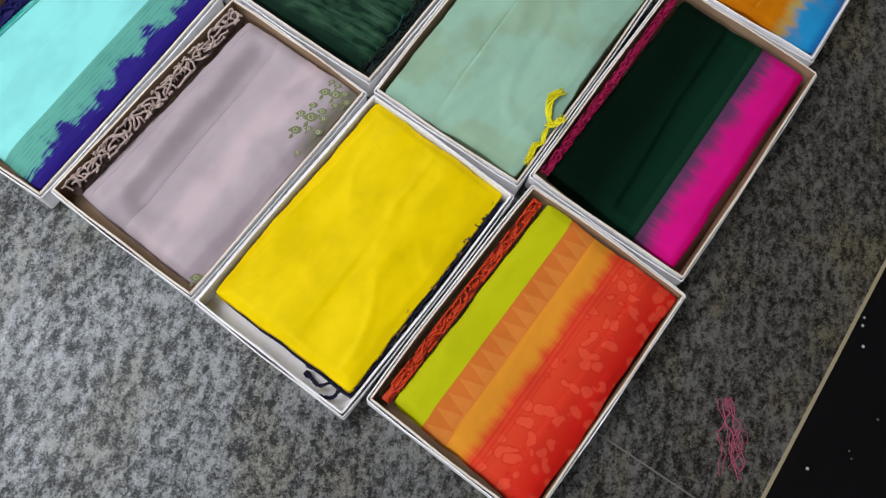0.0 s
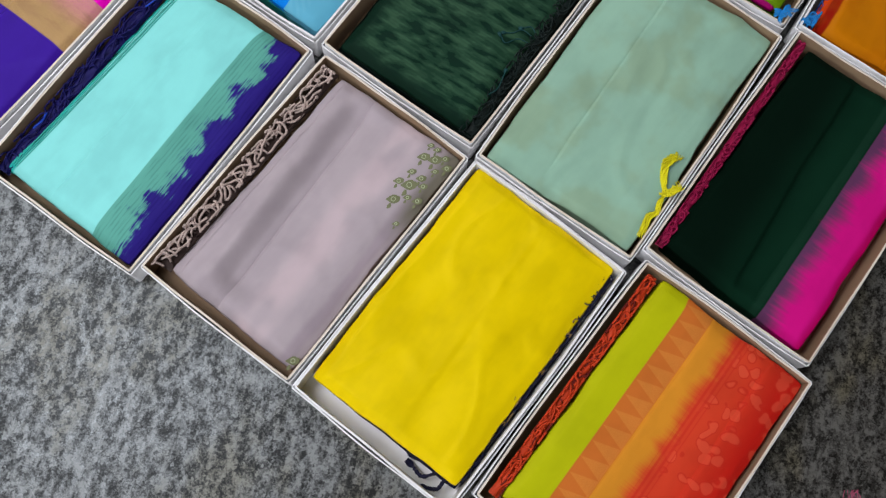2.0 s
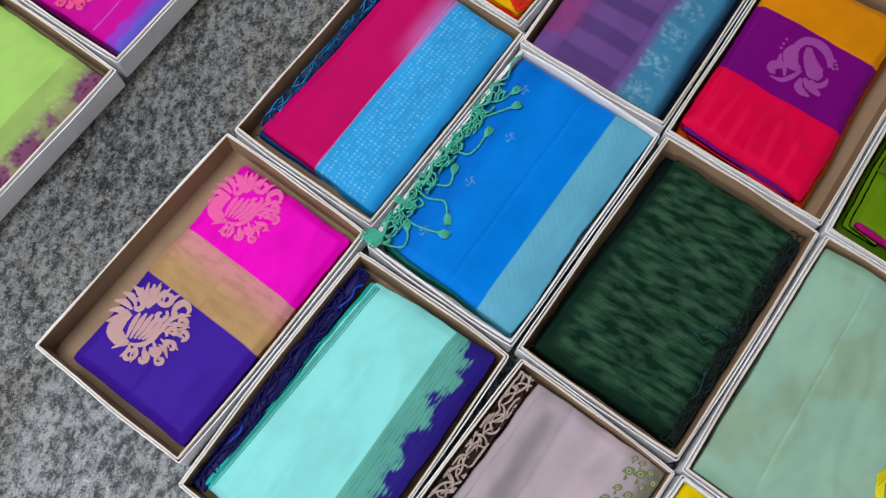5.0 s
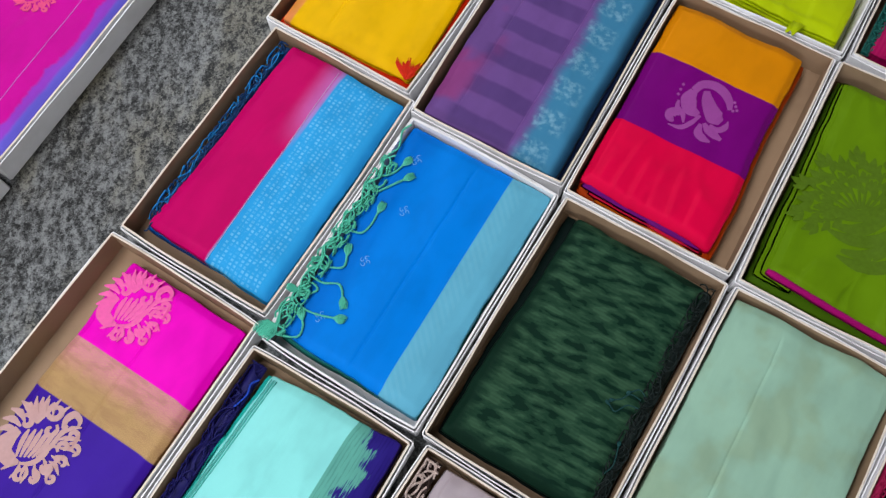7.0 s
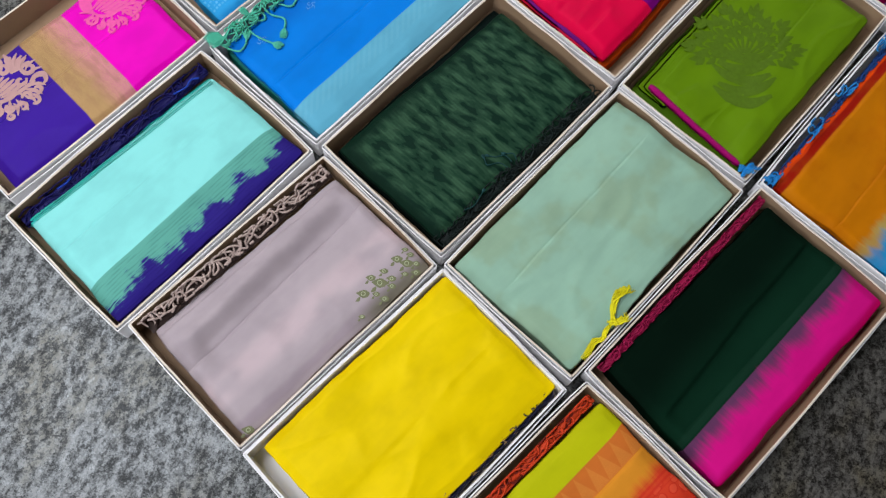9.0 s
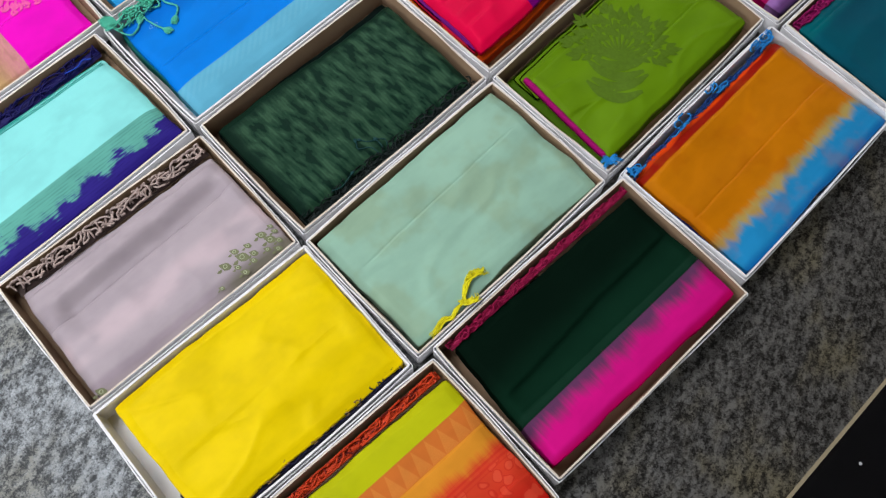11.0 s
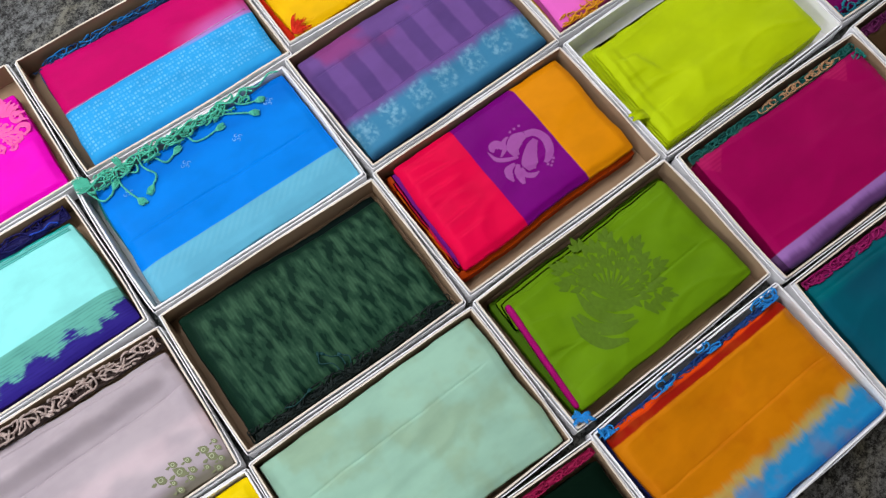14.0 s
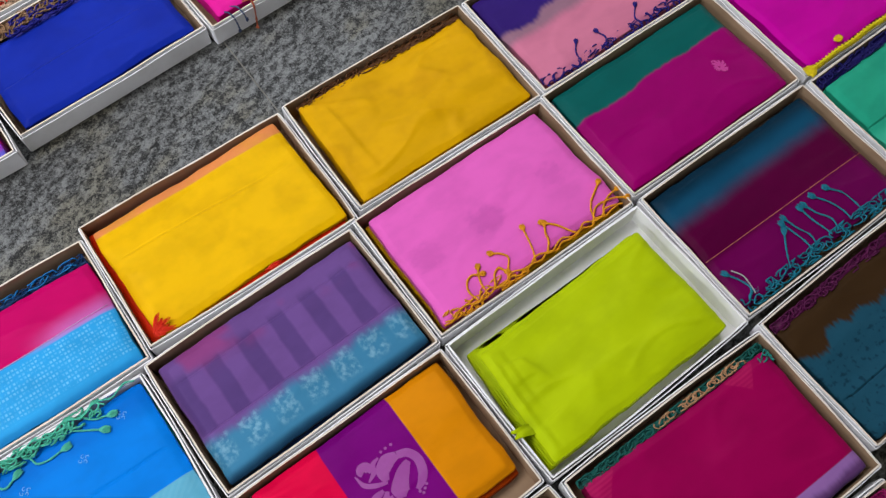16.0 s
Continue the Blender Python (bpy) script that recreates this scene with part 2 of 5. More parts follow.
def slack(key):
    """For the four walls (south, east, north, west): how far each stands out and how much its middle bows into the room beside it."""
    row, col = key[0], int(key[1])
    rows = "ABCDEF"
    if row in "GH":
        near = [(row + "%d" % (col - 1), 1), None, (row + "%d" % (col + 1), 1), None]
    else:
        k = rows.index(row)
        near = [(rows[k - 1] + key[1], 1) if k else None, (row + str(col + 1), 0), (rows[k + 1] + key[1], 1) if k < 5 else None, (row + str(col - 1), 0)]
    mids = [((0.5, 0), (0.5, 1)), ((1, 0.5), (0, 0.5)), ((0.5, 1), (0.5, 0)), ((0, 0.5), (1, 0.5))]
    out = []
    for side in range(4):
        if near[side] is None or near[side][0] not in BOXES:
            out.append((0.0, 0.0016))
            continue
        other, axis = near[side]
        gap = abs(spot(other, *mids[side][1])[axis] - spot(key, *mids[side][0])[axis])
        grow = min(max((gap - 0.005) * 0.30, 0.0), 0.006)
        bow = min(max((gap - 2 * grow - 0.0035) / 2, 0.0003), 0.0055)
        out.append((grow, bow))
    return out


def ring_path(w, l, inset, room, rng, per=12):
    """The outline of a box wall with soft corners; each point has its own outward bow."""
    pts = []
    (gs, bs), (ge, be), (gn, bn), (gw, bw) = room
    cs = [(inset - gw, inset - gs), (w - inset + ge, inset - gs), (w - inset + ge, l - inset + gn), (inset - gw, l - inset + gn)]
    nrm = [(0, -1), (1, 0), (0, 1), (-1, 0)]
    for k, bow in enumerate((bs, be, bn, bw)):
        a, b = cs[k], cs[(k + 1) % 4]
        ph = rng.uniform(0, 6)
        L = math.hypot(b[0] - a[0], b[1] - a[1])
        for i in range(per):
            t = (0.0022 + (L - 0.0044) * i / (per - 1)) / L
            s = math.sin(math.pi * t) ** 0.7
            wob = bow * s + 0.0007 * math.sin(9 * t + ph) * s
            pts.append((a[0] + (b[0] - a[0]) * t, a[1] + (b[1] - a[1]) * t, nrm[k], wob))
    return pts


def wall_ring(name, w, l, inset, thick, z0, z1, room, rng, mats, parent, label):
    path = ring_path(w, l, inset, room, rng)
    n = len(path)
    ph = [rng.uniform(0, 6) for _ in range(3)]
    verts, faces, slots = [], [], []
    for i, (x, y, nr, wob) in enumerate(path):
        g = 2 * math.pi * i / n
        lift = 0.0006 * math.sin(5 * g + ph[0]) + 0.0005 * math.sin(11 * g + ph[1])
        for k, side in ((0, 0), (0.5, 0), (1, 0), (1, 1), (0.5, 1), (0, 1)):
            off = wob * k ** 0.8 - side * thick
            verts.append((x + nr[0] * off, y + nr[1] * off, z0 + (z1 + lift - z0) * k))
    for i in range(n):
        a, b = 6 * i, 6 * ((i + 1) % n)
        for q, slot in enumerate((0, 0, 1, 2, 2)):
            faces.append((a + q, b + q, b + q + 1, a + q + 1))
            slots.append(slot)
    return mesh_object(name, verts, faces, mats, parent, label, smooth=False, slots=slots)


BOX_LABEL = "open white cardboard saree box with brown kraft inside on granite floor"
WHITE_LABEL = "open white cardboard saree box with white inside on granite floor"


def saree_box(key, white=False):
    x0, y0, w, l, rot = BOXES[key]
    rng = random.Random(key)
    box = new("saree_box")
    box.matrix_world = pose(x0, y0, 0, 0, 0, rot)
    tagged(box, WHITE_LABEL if white else BOX_LABEL, "cardboard box", "saree boxes in rows")
    inside = CREAM if white else KRAFT
    room = slack(key)
    lid = 0.0405 + rng.uniform(-0.002, 0.001)
    wall_ring("outer_tray", w, l, 0.0, 0.0017, 0.0006, lid, room, rng, [WHITE_CARD, WHITE_CARD, WHITE_CARD], box, "white card outer wall")
    tight = [(g * 0.9, b * 0.75) for g, b in room]
    wall_ring("inner_tray", w, l, 0.0027, 0.0026, 0.0022, 0.0452, tight, rng, [WHITE_CARD, WHITE_CARD if white else KRAFT_EDGE, inside], box, "white card inner wall" if white else "brown kraft inner wall")
    slab("base", 0.0015, w - 0.0015, 0.0015, l - 0.0015, 0.0004, 0.0030, inside, box, "flat card bottom")
    return box


KRAFT_EDGE = card_mat("card_edge", rgb(222, 212, 198), rgb(188, 172, 152))


# ---- folded sarees ----
def smooth01(x):
    x = min(max(x, 0.0), 1.0)
    return x * x * (3 - 2 * x)


class Fold:
    """The top of a folded saree in a box: a quad in the box's fractions, its height, creases and wrinkles."""

    def __init__(self, key, quad, top=0.036, creases=(), wrinkle=0.0012, pillow=0.004, tilt=(0.0, 0.0)):
        self.key, self.quad, self.top, self.creases = key, quad, top, creases
        self.wrinkle, self.pillow, self.tilt = wrinkle * 1.85, pillow * 0.8, tilt
        self.w, self.l = BOXES[key][2:4]
        self.seed = sum(ord(c) * 7.3 for c in key)

    def place(self, s, t):
        (a, b), (c, d), (e, f), (g, h) = self.quad
        u = a * (1 - s) * (1 - t) + c * s * (1 - t) + e * s * t + g * (1 - s) * t
        v = b * (1 - s) * (1 - t) + d * s * (1 - t) + f * s * t + h * (1 - s) * t
        return u, v

    def height(self, u, v):
        x, y, k = u * self.w, v * self.l, self.seed
        z = self.top
        z += self.wrinkle * 1.7 * noise.noise((x * 10, y * 5, k)) + self.wrinkle * 0.7 * noise.noise((x * 24, y * 10, k + 9)) + self.wrinkle * 0.10 * noise.noise((x * 60, y * 26, k + 5))
        r = noise.noise((x * 16 + 5, y * 9, k + 3))
        z += self.wrinkle * 0.35 * max(0.0, 1 - abs(r) * 5.5)
        for (ua, va), (ub, vb), h, w in self.creases:
            du, dv = (ub - ua) * self.w, (vb - va) * self.l
            L = math.hypot(du, dv)
            px, py = x - ua * self.w, y - va * self.l
            along, d = (px * du + py * dv) / L, (px * dv - py * du) / L
            d += 0.0012 * noise.noise((along * 25, k, 0))
            fade = smooth01((along + 0.01) / 0.03) * smooth01((L - along + 0.01) / 0.03)
            z += fade * (1.9 * h * (smooth01(d / w + 0.5) if d < 0.5 * w else math.exp(-((d - 0.5 * w) / 0.03) ** 2)) - (0.0011 if w < 0.0055 else 0.5 * abs(h) if w < 0.018 else 0.0) * math.exp(-(d / min(0.6 * w, 0.0022)) ** 2))
        return z + self.tilt[0] * (u - 0.5) + self.tilt[1] * (v - 0.5)

    def lift(self, u, v, up=0.0006):
        return (u * self.w, v * self.l, self.height(u, v) + up)


def cloth_slab(name, fold, mat, parent, label="", nu=64, nv=84, bottom=0.0034, layers=5, ragged=0.0026):
    """The stack of layers with its rolled edges, as one closed mesh."""
    verts, uvs, faces = [], [], []
    k = fold.seed
    cols = {round(i / nu, 5) for i in range(nu + 1)}
    wide = (fold.quad[1][0] - fold.quad[0][0])
    for (ua, va), (ub, vb), h, w in fold.creases:
        if abs(ub - ua) < 0.08 and w < 0.0055:
            lo, hi = (min(ua, ub) - fold.quad[0][0]) / wide - 0.02, (max(ua, ub) - fold.quad[0][0]) / wide + 0.02
            cols |= {round(lo + 0.0045 * q, 5) for q in range(int((hi - lo) / 0.0045) + 1)}
    cols = sorted(c for c in cols if 0 <= c <= 1)
    nu = len(cols) - 1
    for j in range(nv + 1):
        for i in range(nu + 1):
            s, t = cols[i], j / nv
            u, v = fold.place(s, t)
            ea, eb = min(s, 1 - s) * fold.w, min(t, 1 - t) * fold.l
            fa, fb = (1 - smooth01(ea / 0.016)) ** 2, (1 - smooth01(eb / 0.016)) ** 2
            z = fold.height(u, v) - fold.pillow * (fa + fb - 0.9 * fa * fb)
            x, y = u * fold.w, v * fold.l
            ca, cb = max(0.0, 1 - ea / 0.006), max(0.0, 1 - eb / 0.006)
            x += (1 if s < 0.5 else -1) * 0.0006 * ca * cb ** 2
            y += (1 if t < 0.5 else -1) * 0.0006 * cb * ca ** 2
            rim = (1 - smooth01(min(ea, eb) / 0.03)) * (0.15 + 0.85 * smooth01(max(ea, eb) / 0.045))
            x += rim * ragged * (noise.noise((x * 12, y * 12, k + 20)) * 1.5 + 0.6 * noise.noise((x * 40, y * 40, k + 2)))
            y += rim * ragged * (noise.noise((x * 12, y * 12, k + 31)) * 1.5 + 0.6 * noise.noise((x * 40, y * 40, k + 4)))
            verts.append((x, y, z))
            uvs.append((u, v))
    at = lambda i, j: j * (nu + 1) + i
    for j in range(nv):
        for i in range(nu):
            faces.append((at(i, j), at(i + 1, j), at(i + 1, j + 1), at(i, j + 1)))
    rim = [(i, 0) for i in range(nu)] + [(nu, j) for j in range(nv)] + [(i, nv) for i in range(nu, 0, -1)] + [(0, j) for j in range(nv, 0, -1)]
    ring = [at(i, j) for i, j in rim]
    steps = [(0.0016, 0.0010), (0.0024, 0.0030)]
    depth = fold.top - fold.pillow - 0.003 - bottom
    for q in range(layers):
        f = (q + 0.5) / layers
        steps += [(0.0004, 0.003 + depth * (f - 0.18 / layers)), (0.0024, 0.003 + depth * (f + 0.2 / layers))]
    steps.append((0.0012, 1.0))
    for out, down in steps:
        nxt = []
        for (i, j), base in zip(rim, [at(i, j) for i, j in rim]):
            x, y, z = verts[base]
            ox = (i == nu) - (i == 0)
            oy = (j == nv) - (j == 0)
            m = 0.7 if ox and oy else 1.0
            jig = 0.0007 * noise.noise((x * 30, y * 30, down * 300 + k))
            zz = bottom if down >= 1.0 else max(bottom, z - down)
            verts.append((x + ox * m * (out + jig), y + oy * m * (out + jig), zz))
            uvs.append(uvs[base])
            nxt.append(len(verts) - 1)
        for a in range(len(ring)):
            b = (a + 1) % len(ring)
            faces.append((ring[b], ring[a], nxt[a], nxt[b]))
        ring = nxt
    faces.append(tuple(reversed(ring)))
    return mesh_object(name, verts, faces, mat, parent, label, uvs=uvs)


def tube(verts, faces, path, radius, sides=5, taper=1.0):
    """Adds a round cord along a path to verts and faces."""
    path = [Vector(p) for p in path]
    n, start = len(path), len(verts)
    for i, p in enumerate(path):
        d = (path[min(i + 1, n - 1)] - path[max(i - 1, 0)]).normalized()
        a = d.cross(Vector((0.13, 0.2, 1.0)))
        a = a.normalized() if a.length > 1e-6 else Vector((1, 0, 0))
        b = d.cross(a)
        r = radius * (1 + (taper - 1) * i / (n - 1))
        for s in range(sides):
            g = 2 * math.pi * s / sides
            verts.append(p + a * (r * math.cos(g)) + b * (r * math.sin(g)))
    for i in range(n - 1):
        for s in range(sides):
            q = (s + 1) % sides
            a, c = start + i * sides, start + (i + 1) * sides
            faces.append((a + s, a + q, c + q, c + s))
    faces.append(tuple(start + s for s in reversed(range(sides))))
    faces.append(tuple(start + (n - 1) * sides + s for s in range(sides)))


def refine(points, per=6):
    """A smooth line through a few points."""
    p = [Vector(q) for q in points]
    p = [p[0] * 2 - p[1]] + p + [p[-1] * 2 - p[-2]]
    out = []
    for i in range(1, len(p) - 2):
        for k in range(per):
            t = k / per
            out.append(0.5 * ((2 * p[i]) + (p[i + 1] - p[i - 1]) * t + (2 * p[i - 1] - 5 * p[i] + 4 * p[i + 1] - p[i + 2]) * t * t
                              + (3 * p[i] - p[i - 1] - 3 * p[i + 1] + p[i + 2]) * t ** 3))
    return out + [p[-2]]


def twisted(verts, faces, points, radius, turns_per_m=170, per=8):
    """Two strands wound round one another along a smooth line."""
    line = refine(points, per)
    run, acc = [0.0], 0.0
    for a, b in zip(line, line[1:]):
        acc += (b - a).length
        run.append(acc)
    for ph in (0.0, math.pi):
        q = []
        for i, p in enumerate(line):
            d = (line[min(i + 1, len(line) - 1)] - line[max(i - 1, 0)]).normalized()
            a = d.cross(Vector((0, 0, 1)))
            a = a.normalized() if a.length > 1e-6 else Vector((1, 0, 0))
            b = d.cross(a)
            g = ph + 2 * math.pi * turns_per_m * run[i]
            q.append(p + a * (0.62 * radius * math.cos(g)) + b * (0.62 * radius * math.sin(g)))
        tube(verts, faces, q, radius * 0.62, 4)


def brush(verts, faces, p, d, length, spread, rng, strands=15, r=0.0009):
    """The soft drop-shaped end of a tassel: strands that swell out and close in again."""
    p, d = Vector(p), Vector(d).normalized()
    side = d.cross(Vector((0, 0, 1))).normalized()
    for s in range(strands):
        a = (s / (strands - 1) - 0.5) * 2 * spread * rng.uniform(0.8, 1.1)
        up = 0.0015 * math.cos(a / spread * 1.4) * (1 if s % 2 else 0.3)
        e = p + d * length * rng.uniform(0.85, 1.08) + side * a * 0.75 + Vector((0, 0, up * 0.6))
        m = p + d * length * 0.55 + side * a + Vector((0, 0, 0.0008 + up))
        tube(verts, faces, refine([p, p + d * length * 0.2 + side * a * 0.45 + Vector((0, 0, up)), m, e], 3), r, 4, 0.6)


def cords(name, parent, mat, label, lines, radius=0.0011, ends=True, seed=1, end_len=0.011, spread=0.0035):
    """One object a cord: a twisted line, with its brush end as a part."""
    rng = random.Random(seed)
    for pts in lines:
        v, f = [], []
        twisted(v, f, pts, radius)
        cord = mesh_object(name, v, f, mat, parent, label)
        if ends:
            v, f = [], []
            a, b = Vector(pts[-2]), Vector(pts[-1])
            brush(v, f, b, b - a, end_len, spread, rng)
            mesh_object("tassel_end", v, f, mat, cord, "soft loose thread end")


def fluffy(name, parent, mat, label, points, seed, strands=34, spread=0.0036, r=0.0007):
    """A soft thick bundle of loose strands along a wandering line."""
    rng = random.Random(seed)
    line = refine(points, 6)
    v, f = [], []
    for k in range(strands):
        a0, q = rng.uniform(0, 6.28), spread * math.sqrt(rng.random())
        lo, hi = rng.randrange(0, max(1, len(line) // 3)), rng.randrange(2 * len(line) // 3, len(line))
        path = []
        for i in range(lo, hi + 1):
            swell = 0.55 + 0.9 * smooth01(i / (len(line) - 1))
            g = a0 + 0.28 * i
            p = line[i]
            path.append((p[0] + q * swell * math.cos(g) + 0.0012 * noise.noise((i * 0.5, k * 3.1, seed)), p[1] + q * swell * math.sin(g) * 0.8 + 0.0012 * noise.noise((i * 0.5, k * 3.1, seed + 7)), p[2] + 0.5 * q * (1 + math.sin(g * 1.3))))
        tube(v, f, path, r, 4, 0.7)
    return tagged(mesh_object(name, v, f, mat, parent, label), kind="stuff")


def hank(name, parent, mat, label, fold, side, va, vb, width, seed, n=26, r=0.0009, z=0.037, curl=0.006, bed=True, twist=1.0):
    """A fringe tucked along a side: a thick bed of threads with many short twisted loops lying over it."""
    rng = random.Random(seed)
    w, l = fold.w, fold.l
    v, f = [], []
    if bed:
        m = 70
        for i in range(m + 1):
            t = va + (vb - va) * i / m
            for q in range(7):
                u = side + width * (q / 6 - 0.5) * (1.0 + 0.15 * noise.noise((t * 30, seed, 1)))
                dome = 1 - (q / 3 - 1) ** 2
                v.append((u * w, t * l, z - 0.009 + 0.006 * dome * (0.7 + 0.6 * noise.noise((u * 60, t * 90, seed))) * min(1, i / 3, (m - i) / 3)))
        for i in range(m):
            for q in range(6):
                a = i * 7 + q
                f.append((a, a + 1, a + 8, a + 7))
    for g in range(n):
        t = va + (vb - va) * (g + rng.random()) / n
        x, y = (side + rng.uniform(-0.5, 0.5) * width) * w, t * l
        pts = [(x, y, z - 0.007)]
        ang, turn = rng.choice((-1, 1)) * rng.uniform(0.3, 1.5), rng.choice((-1, 1))
        for s in range(5):
            ang += turn * twist * rng.uniform(0.3, 1.3)
            x += curl * math.cos(ang + 1.57) * 0.7
            y += curl * math.sin(ang + 1.57) * 1.0
            x = min(max(x, (side - width / 2) * w), (side + width / 2) * w)
            pts.append((x, min(max(y, 0.012), l - 0.012), z + rng.uniform(-0.004, 0.002)))
        twisted(v, f, pts, r, per=5)
    return tagged(mesh_object(name, v, f, mat, parent, label), kind="stuff")


def saree(key, label, fold, mat, **kw):
    x0, y0, w, l, rot = BOXES[key]
    holder = new("folded_saree")
    holder.matrix_world = pose(x0, y0, 0, 0, 0, rot)
    tagged(holder, label, "folded saree", "folded sarees in boxes")
    cloth_slab("cloth", fold, mat, holder, **kw)
    return holder


def rect(u0, v0, u1, v1):
    return [(u0, v0), (u1, v0), (u1, v1), (u0, v1)]


def line_on(fold, mat, parent, label, a, b, width=0.0009, name="thread_line"):
    v, f = [], []
    n = 40
    pts = [fold.lift(a[0] + (b[0] - a[0]) * i / n, a[1] + (b[1] - a[1]) * i / n, 0.0003) for i in range(n + 1)]
    tube(v, f, pts, width / 2, 4)
    return mesh_object(name, v, f, mat, parent, label)


def blade(v, f, fold, pts, widths, up=0.0005):
    """A flat woven stroke along a smooth line that lies on the cloth (points in metres)."""
    line = refine([(p[0], p[1], 0) for p in pts], 5)
    n, start = len(line), len(v)
    for i, p in enumerate(line):
        d = (line[min(i + 1, n - 1)] - line[max(i - 1, 0)]).normalized()
        s = Vector((-d.y, d.x, 0))
        t = i / (n - 1) * (len(widths) - 1)
        a = int(min(t, len(widths) - 2))
        wd = widths[a] + (widths[a + 1] - widths[a]) * (t - a)
        for sg in (-1, 0, 1):
            q = p + s * (wd / 2 * sg)
            v.append((q.x, q.y, fold.height(q.x / fold.w, q.y / fold.l) + up + (0.0003 if sg == 0 else 0)))
    for i in range(n - 1):
        for k in (0, 1):
            a = start + 3 * i + k
            f.append((a, a + 3, a + 4, a + 1))


def scroll(v, f, fold, cx, cy, r, turn, start, width, hand=1, up=0.0005):
    pts, wd = [], []
    for i in range(9):
        q = i / 8
        a = start + hand * turn * q
        rr = r * (1 - 0.78 * q)
        pts.append((cx + rr * math.cos(a), cy + rr * math.sin(a)))
        wd.append(width * (0.5 + 0.9 * math.sin(math.pi * min(1, q * 0.9 + 0.1))))
    blade(v, f, fold, pts, wd, up)


class Motif:
    """One woven figure made of brushed strokes that lie on the cloth; x to the right of the figure, y upwards, its radius is one."""

    def __init__(self, fold, cu, cv, r, spin):
        self.fold, self.r, self.spin = fold, r, spin
        self.cx, self.cy = cu * fold.w, cv * fold.l
        self.v, self.f, self.up = [], [], 0.0004

    def at(self, x, y):
        c, s = math.cos(self.spin), math.sin(self.spin)
        return (self.cx + self.r * (x * c - y * s), self.cy + self.r * (x * s + y * c))

    def stroke(self, pts, widths):
        self.up += 0.00002
        blade(self.v, self.f, self.fold, [self.at(*p) for p in pts], [w * self.r for w in widths], self.up)

    def curl(self, x, y, r, turn, start, width, hand=1):
        self.up += 0.00002
        scroll(self.v, self.f, self.fold, *self.at(x, y), r * self.r, turn, start + self.spin, width * self.r, hand, self.up)

    def done(self, mat, parent, label):
        return mesh_object("woven_motif", self.v, self.f, mat, parent, label, smooth=True)


def woven_medallion(fold, mat, parent, label, cu, cv, r, spin=0.0):
    """Dense scrollwork: a curled drop at one side, a fan of ribs beside it, thick scrolls and leaves all round."""
    m = Motif(fold, cu, cv, r, spin)
    for k in range(5):
        a = radians(176 - 16 * k)
        m.stroke([(0.48 * math.cos(a), 0.10 + 0.44 * math.sin(a)), (0.74 * math.cos(a - 0.08), 0.08 + 0.72 * math.sin(a - 0.08)), (0.98 * math.cos(a), 0.06 + 0.94 * math.sin(a))], [0.05, 0.17, 0.04])
    m.curl(-0.26, 0.44, 0.17, 5.6, 2.0, 0.10, -1)
    m.stroke([(-0.44, 0.30), (-0.66, 0.12), (-0.78, -0.12), (-0.62, -0.36), (-0.44, -0.44)], [0.20, 0.34, 0.38, 0.30, 0.08])
    for k in range(6):
        q = 0.13 * k
        m.stroke([(-0.50 + 0.7 * q, -0.30 - 0.16 * q), (-0.40 + 0.95 * q, -0.06 - 0.30 * q), (-0.30 + 1.10 * q, 0.12 - 0.28 * q), (-0.20 + 1.15 * q, 0.26 - 0.22 * q)], [0.05, 0.115, 0.125, 0.05])
    m.stroke([(-0.42, -0.46), (-0.14, -0.50), (0.14, -0.36), (0.30, -0.16)], [0.05, 0.12, 0.12, 0.03])
    for k in range(5):
        a = radians(118 - 19 * k)
        m.stroke([(-0.02, 0.36), (0.30 * math.cos(a), 0.40 + 0.30 * math.sin(a)), (0.46 * math.cos(a) + 0.05, 0.40 + 0.54 * math.sin(a))], [0.05, 0.16, 0.05])
    m.curl(0.42, 0.56, 0.22, 6.0, 2.6, 0.10)
    m.curl(0.28, 0.16, 0.17, 6.0, 0.6, 0.08, -1)
    m.stroke([(0.56, 0.14), (0.64, 0.34), (0.82, 0.42), (0.94, 0.26), (0.88, 0.10)], [0.10, 0.15, 0.16, 0.12, 0.05])
    m.stroke([(0.34, -0.10), (0.54, 0.06), (0.66, 0.20)], [0.06, 0.13, 0.06])
    for x, y, q, w, hand in ((0.76, -0.06, 0.17, 0.085, 1), (0.56, -0.28, 0.15, 0.08, -1), (0.80, -0.36, 0.14, 0.075, 1), (0.52, -0.62, 0.17, 0.085, -1), (0.20, -0.66, 0.15, 0.08, 1), (-0.12, -0.82, 0.16, 0.08, -1), (0.28, -0.90, 0.12, 0.07, 1), (-0.42, -0.74, 0.15, 0.08, 1)):
        m.curl(x, y, q, 5.6, 2.0 + 3 * x, w, hand)
        m.stroke([(x * 0.55, y * 0.55 - 0.06), (x * 0.78, y * 0.80 - 0.02), (x * 0.96, y * 1.02)], [0.03, 0.09, 0.03])
    for k in range(15):
        a = radians(-150 + 17 * k)
        m.stroke([(0.58 * math.cos(a), 0.58 * math.sin(a)), (0.76 * math.cos(a + 0.10), 0.76 * math.sin(a + 0.10)), (0.98 * math.cos(a + 0.04), 0.98 * math.sin(a + 0.04))], [0.03, 0.11, 0.03])
    return m.done(mat, parent, label)


